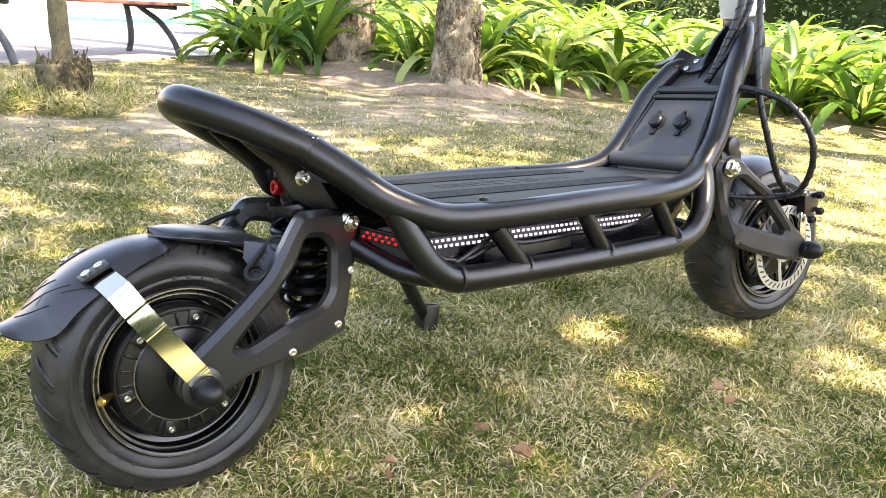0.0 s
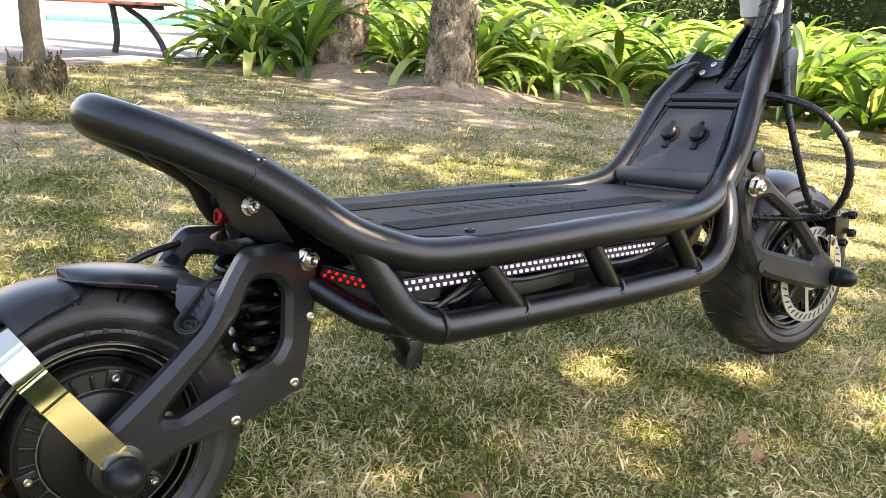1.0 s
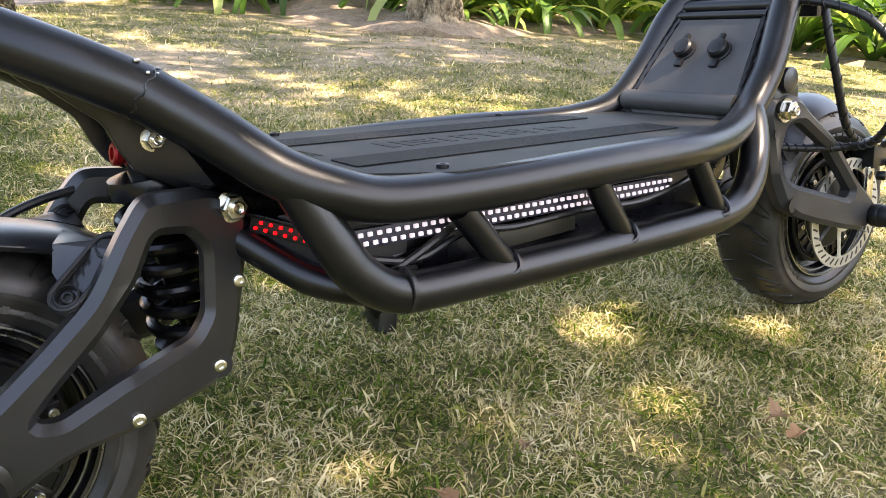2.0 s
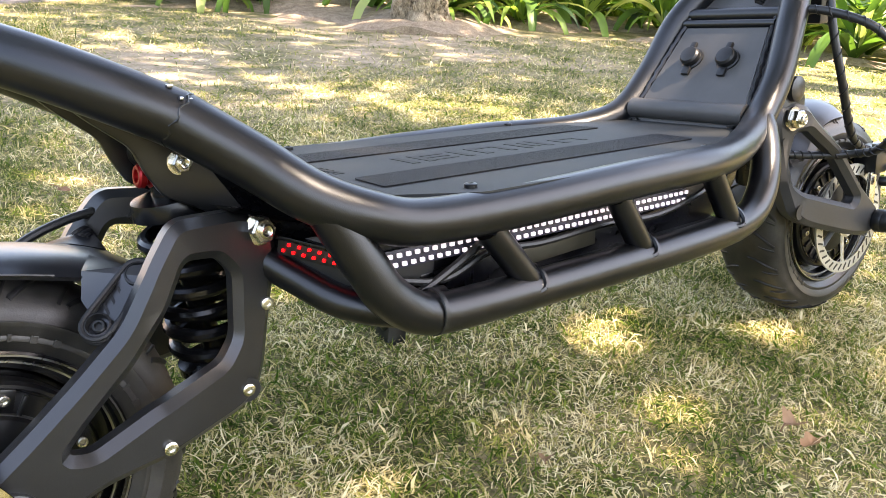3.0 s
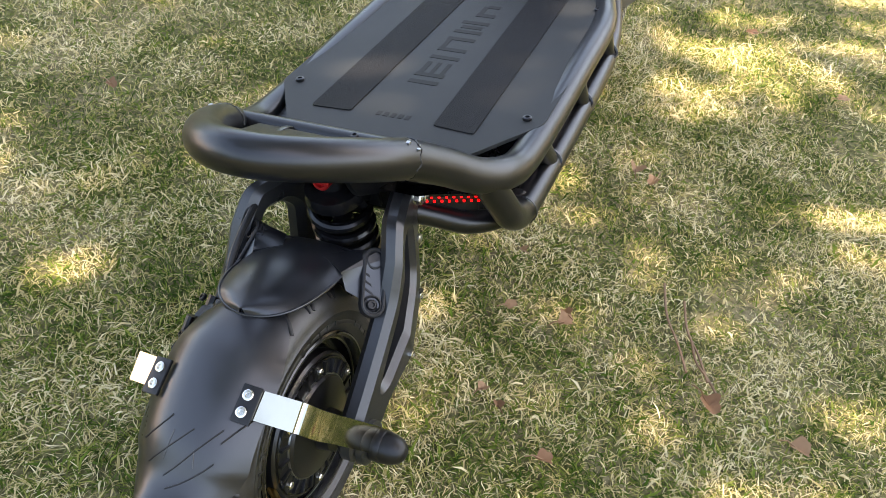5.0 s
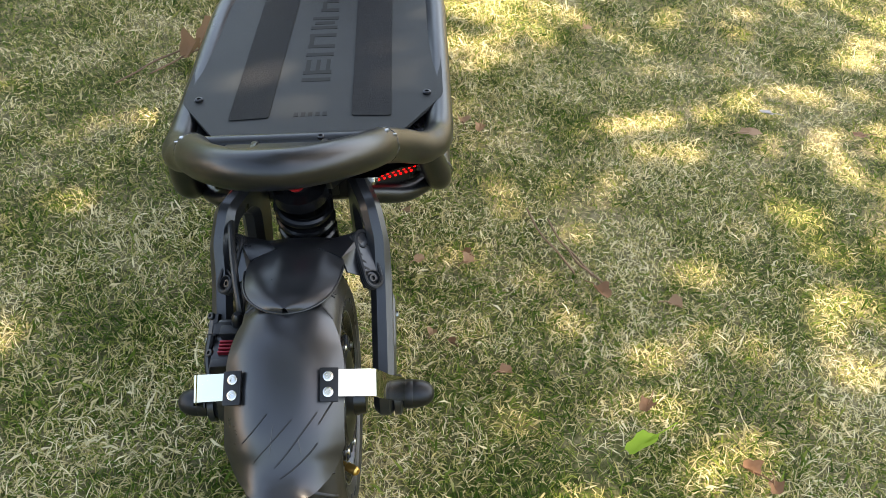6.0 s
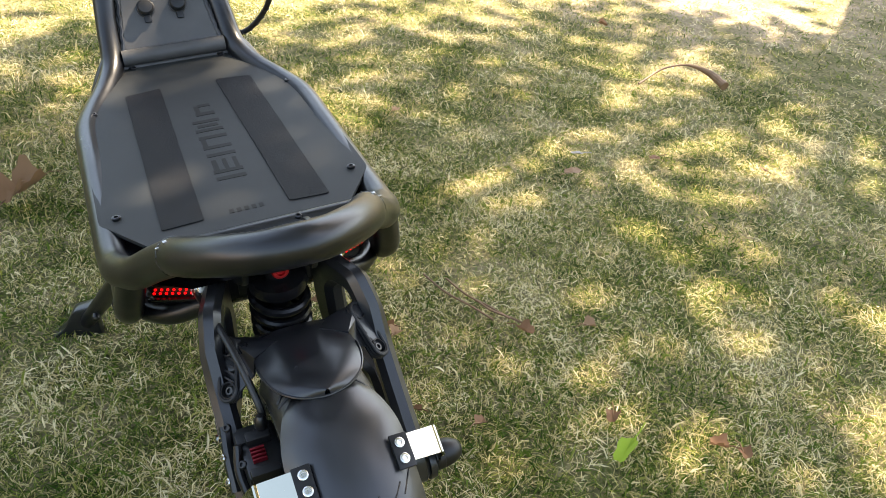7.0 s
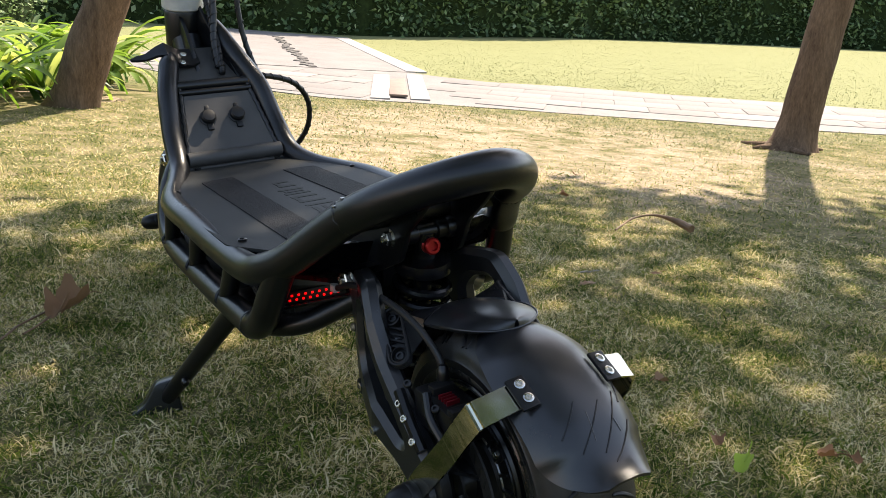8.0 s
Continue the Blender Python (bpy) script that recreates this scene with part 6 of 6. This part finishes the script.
for i, (x, y, s) in enumerate(((0.914, 0.255, 0.078), (0.880, 0.285, 0.062), (0.293, -0.395, 0.040), (0.276, -0.502, 0.036), (0.091, -0.414, 0.030), (0.000, -0.521, 0.038), (0.721, -0.217, 0.045), (0.345, -0.205, 0.034),
                               (0.452, -0.112, 0.022), (0.362, -0.200, 0.024), (1.7, -1.5, 0.05), (2.1, -1.9, 0.06), (1.35, 0.55, 0.05), (0.52, 0.62, 0.03), (0.137, -0.238, 0.030), (-0.024, -0.545, 0.028), (0.20, -0.144, 0.022), (0.185, -0.167, 0.022), (0.699, -0.249, 0.03))):
    dry_leaf(BROWN, x, y, s, M_LITTER, 50 + i, 1.7 if s > 0.06 else 0.9)
for i, (x, y, s) in enumerate(((0.833, -0.836, 0.034), (0.776, -1.01, 0.032), (0.756, -0.779, 0.054), (0.178, 0.581, 0.034), (1.137, -0.526, 0.03), (1.317, -0.337, 0.03), (0.669, -1.238, 0.03), (0.224, 0.694, 0.034), (0.345, -0.130, 0.022), (0.319, 0.89, 0.03))):
    ob = dry_leaf("pale bleached leaf fragment on the lawn", x, y, s, M_KERB if i in (0, 3) else M_LITTER, 80 + i, 0.2, "leaf_fragment", 1.3)
dry_leaf("yellow-green fresh leaf lying on the grass", 0.033, -0.395, 0.036, M_LIME, 99, 0.5, "fallen_leaf", 2.1)
# dead palm stalk
pts = [at(1.20, -1.28, 0.022), at(1.25, -1.40, 0.042), at(1.25, -1.49, 0.048), at(1.20, -1.53, 0.040), at(1.13, -1.53, 0.028)]
stalk = part("dry_stalk", tube(pts, lambda t: 0.003 + 0.026 * max(0, t - 0.45) ** 1.2 * (1.0 if t < 0.9 else 0.8), 8, 10), M_TWIG)
tagged(stalk, "curved brown dead palm stalk lying on the lawn", "stalk")
for p, q in (((0.459, -0.339), (0.331, -0.383)), ((0.39, -0.36), (0.31, -0.40)), ((0.481, -0.308), (0.335, -0.356)), ((0.90, 0.30), (0.76, 0.40)), ((0.94, 0.24), (0.80, 0.35))):
    m_ = [at(p[0] + (q[0] - p[0]) * t, p[1] + (q[1] - p[1]) * t + 0.006 * math.sin(5 * t), 0.022) for t in (0, 0.4, 0.7, 1)]
    tagged(part("twig", tube(m_, 0.0018, 5, 6), M_TWIG), "thin dry twig on the grass", "twig", group="twigs")

# ---- grass blades ----
def lawn(name, count, area, dens, hgt, wid, seed, label, mat=None):
    r = np.random.default_rng(seed)
    x0, x1, y0, y1 = area
    m = int(count * 3.2)
    x, y = r.uniform(x0, x1, m), r.uniform(y0, y1, m)
    keep = r.uniform(0, 1, m) < dens(x, y)
    keep &= ~inside(BED, x, y) & ~inside(PATH_POLY, x, y) & ~inside(SIDE_POLY, x, y)
    keep &= ~inside(PLAZA_POLY, x, y)
    keep &= r.uniform(0, 1, m) < np.clip((np.hypot(x - 3.3, y + 2.5) - 0.6) / 0.9, 0.14, 1)
    bald = np.random.default_rng(77)
    for cx, cy, rr in zip(bald.uniform(-0.4, 2.2, 26), bald.uniform(-1.7, 1.2, 26), bald.uniform(0.04, 0.10, 26)):
        keep &= r.uniform(0, 1, m) < np.clip(np.hypot(x - cx, (y - cy) * 1.3) / rr, 0.45, 1)
    for cx, cy, r0 in ((0.8, 2.1, 0.5), (2.05, 2.35, 0.6)):
        keep &= r.uniform(0, 1, m) < np.clip((np.hypot(x - cx, y - cy) - 0.2) / r0, 0.2, 1)
    x, y = x[keep][:count], y[keep][:count]
    n = len(x)
    z = ground_z(x, y)
    # patches of long and of worn turf
    pat = 0.5 + 0.5 * np.sin(x * 5.1 + 1.3 * np.sin(y * 4.2)) * np.sin(y * 4.7 + 1.1 * np.sin(x * 3.9 + 1))
    a = r.uniform(0, 2 * np.pi, n)
    el = np.clip(r.normal(0.50, 0.36, n), -0.05, 1.4)
    turn = r.normal(0, 0.35, n)
    sag = r.uniform(0.1, 0.9, n)
    L = r.uniform(*hgt, n) * (0.7 + 0.5 * pat)
    W = r.uniform(*wid, n)

    def heading(k):
        aa, ee = a + turn * k, el - sag * k
        return np.stack([np.cos(aa) * np.cos(ee), np.sin(aa) * np.cos(ee), np.sin(ee)], -1)

    roll = r.normal(0, 0.5, n)
    s = np.stack([-np.sin(a) * np.cos(roll), np.cos(a) * np.cos(roll), np.sin(roll)], -1)
    b = np.stack([x, y, z - 0.003 + r.uniform(0, 0.30, n) * hgt[1]], -1)
    p1 = b + heading(0.0) * (L * 0.5)[:, None]
    p2 = p1 + heading(1.0) * (L * 0.5)[:, None]
    w = W[:, None] / 2
    v = np.stack([b - s * w * 0.8, b + s * w * 0.8, p1 - s * w, p1 + s * w, p2], 1).reshape(-1, 3)
    base = np.arange(n) * 5
    loops = np.stack([base, base + 1, base + 3, base + 2, base + 2, base + 3, base + 4], -1).ravel()
    starts = np.stack([np.arange(n) * 7, np.arange(n) * 7 + 4], -1).ravel()
    me = bpy.data.meshes.new(name)
    me.vertices.add(len(v))
    me.vertices.foreach_set("co", v.ravel().astype(np.float32))
    me.loops.add(len(loops))
    me.loops.foreach_set("vertex_index", loops.astype(np.int32))
    me.polygons.add(len(starts))
    me.polygons.foreach_set("loop_start", starts.astype(np.int32))
    me.update(calc_edges=True)
    ob = link(name, me, mat or M_BLADE, None, "", 0)
    tagged(ob, label, "grass", kind="stuff")
    return ob


def near_dens(x, y):
    r2 = (x - 0.35) ** 2 + (y + 0.05) ** 2
    return np.clip(1.25 / (1 + (r2 / 0.9) ** 1.2), 0.06, 1)


lawn("grass", 560000, (-0.9, 2.4, -1.9, 1.9), near_dens, (0.009, 0.022), (0.0008, 0.0016), 7, "short lawn grass, green mixed with straw")
lawn("grass", 9000, (0.22, 0.86, 2.26, 2.82), lambda x, y: np.clip(1.3 - np.hypot(x - 0.54, y - 2.56) / 0.26, 0, 1), (0.05, 0.14), (0.0014, 0.003), 12, "long grass tuft round the foot of the slim tree")
lawn("grass", 190000, (-2.0, 6.0, -7.0, 5.0), lambda x, y: np.clip(1.2 / (1 + ((x - 1) ** 2 + y ** 2) / 9), 0.08, 1), (0.012, 0.028), (0.0018, 0.0036), 9, "short dry lawn grass further off")
lawn("grass", 60000, (3.0, 15.0, -18.0, -1.0), lambda x, y: np.clip(14 / (1 + (x - 4) ** 2 + (y + 4) ** 2), 0.08, 1), (0.014, 0.030), (0.004, 0.009), 15, "sunny lawn grass beyond the path", M_BLADE_FAR)

# ---- paving pieces ----
k = Mat("paving_slab_stone", 0.85, 0.0, 0.3)
f2 = k.noise(60, 4, 0.7)
k.colour(k.mix(k.ramp(k.each(), [(0.0, (0.17, 0.155, 0.147)), (0.6, (0.215, 0.195, 0.185)), (1.0, (0.27, 0.245, 0.23))]), k.ramp(f2, [(0.3, (0.12, 0.11, 0.10)), (0.7, (0.28, 0.26, 0.245))]), 0.35))
k.bump(f2, 0.3, 0.003)
M_SLAB = k.m
k = Mat("dark_cobble", 0.8, 0.0, 0.3)
k.colour(k.ramp(k.noise(40, 4), [(0.3, (0.05, 0.047, 0.045)), (0.7, (0.13, 0.12, 0.11))])).bump(k.noise(60, 4), 0.4, 0.004)
M_COBBLE = k.m


def laid(x, y, ang, lift):
    """A pose flat on the sloping ground."""
    sx, sy = (gz(x + 0.2, y) - gz(x - 0.2, y)) / 0.4, (gz(x, y + 0.2) - gz(x, y - 0.2)) / 0.4
    up = Vector((-sx, -sy, 1)).normalized()
    ax = Vector((math.cos(ang), math.sin(ang), 0))
    ax = (ax - up * ax.dot(up)).normalized()
    m = Matrix((ax, up.cross(ax), up)).transposed().to_4x4()
    m.translation = (x, y, gz(x, y) + lift)
    return m


slab_mesh = None
PATH_TURN = math.atan2(4.3, 3.9)
rs = random.Random(8)
count = 0
for i in range(-14, 15):
    for j in range(-10, 11):
        u, v = i * 0.602 + (0.3 if j % 2 else 0.0), j * 0.402
        x, y = 5.6 + u * math.cos(PATH_TURN) - v * math.sin(PATH_TURN), -5.0 + u * math.sin(PATH_TURN) + v * math.cos(PATH_TURN)
        if count >= 290 or not inside(PATH_POLY, np.array(x), np.array(y)) or edge_distance(PATH_POLY, x, y) < 0.30:
            continue
        if edge_distance([(5.66, -2.80), (7.70, -3.85), (7.70, -4.40), (5.60, -3.30)], x, y) < 0.28 or inside([(5.66, -2.80), (7.70, -3.85), (7.70, -4.40), (5.60, -3.30)], np.array(x), np.array(y)):
            continue
        if slab_mesh is None:
            ob = part("paving_slab", block((0, 0, 0), (0.594, 0.394, 0.02), 0.004), M_SLAB, path)
            slab_mesh = ob.data
        else:
            ob = new("paving_slab", slab_mesh)
            ob.parent = path
        ob.matrix_local = laid(x, y, PATH_TURN, 0.0015 + rs.uniform(0, 0.003))
        count += 1
cobble_mesh = None
for i in range(34):
    t = (i + 0.5) / 34
    x, y = 8.41 + (13.6 - 8.41) * t + rs.uniform(-0.03, 0.03), -3.36 + (-5.0 + 3.36) * t + rs.uniform(-0.06, 0.06)
    if cobble_mesh is None:
        ob = part("cobble", block((0, 0, 0), (0.13, 0.10, 0.03), 0.012), M_COBBLE, side)
        cobble_mesh = ob.data
    else:
        ob = new("cobble", cobble_mesh)
        ob.parent = side
    ob.matrix_local = laid(x, y, -0.31 + rs.uniform(-0.3, 0.3), 0.008)
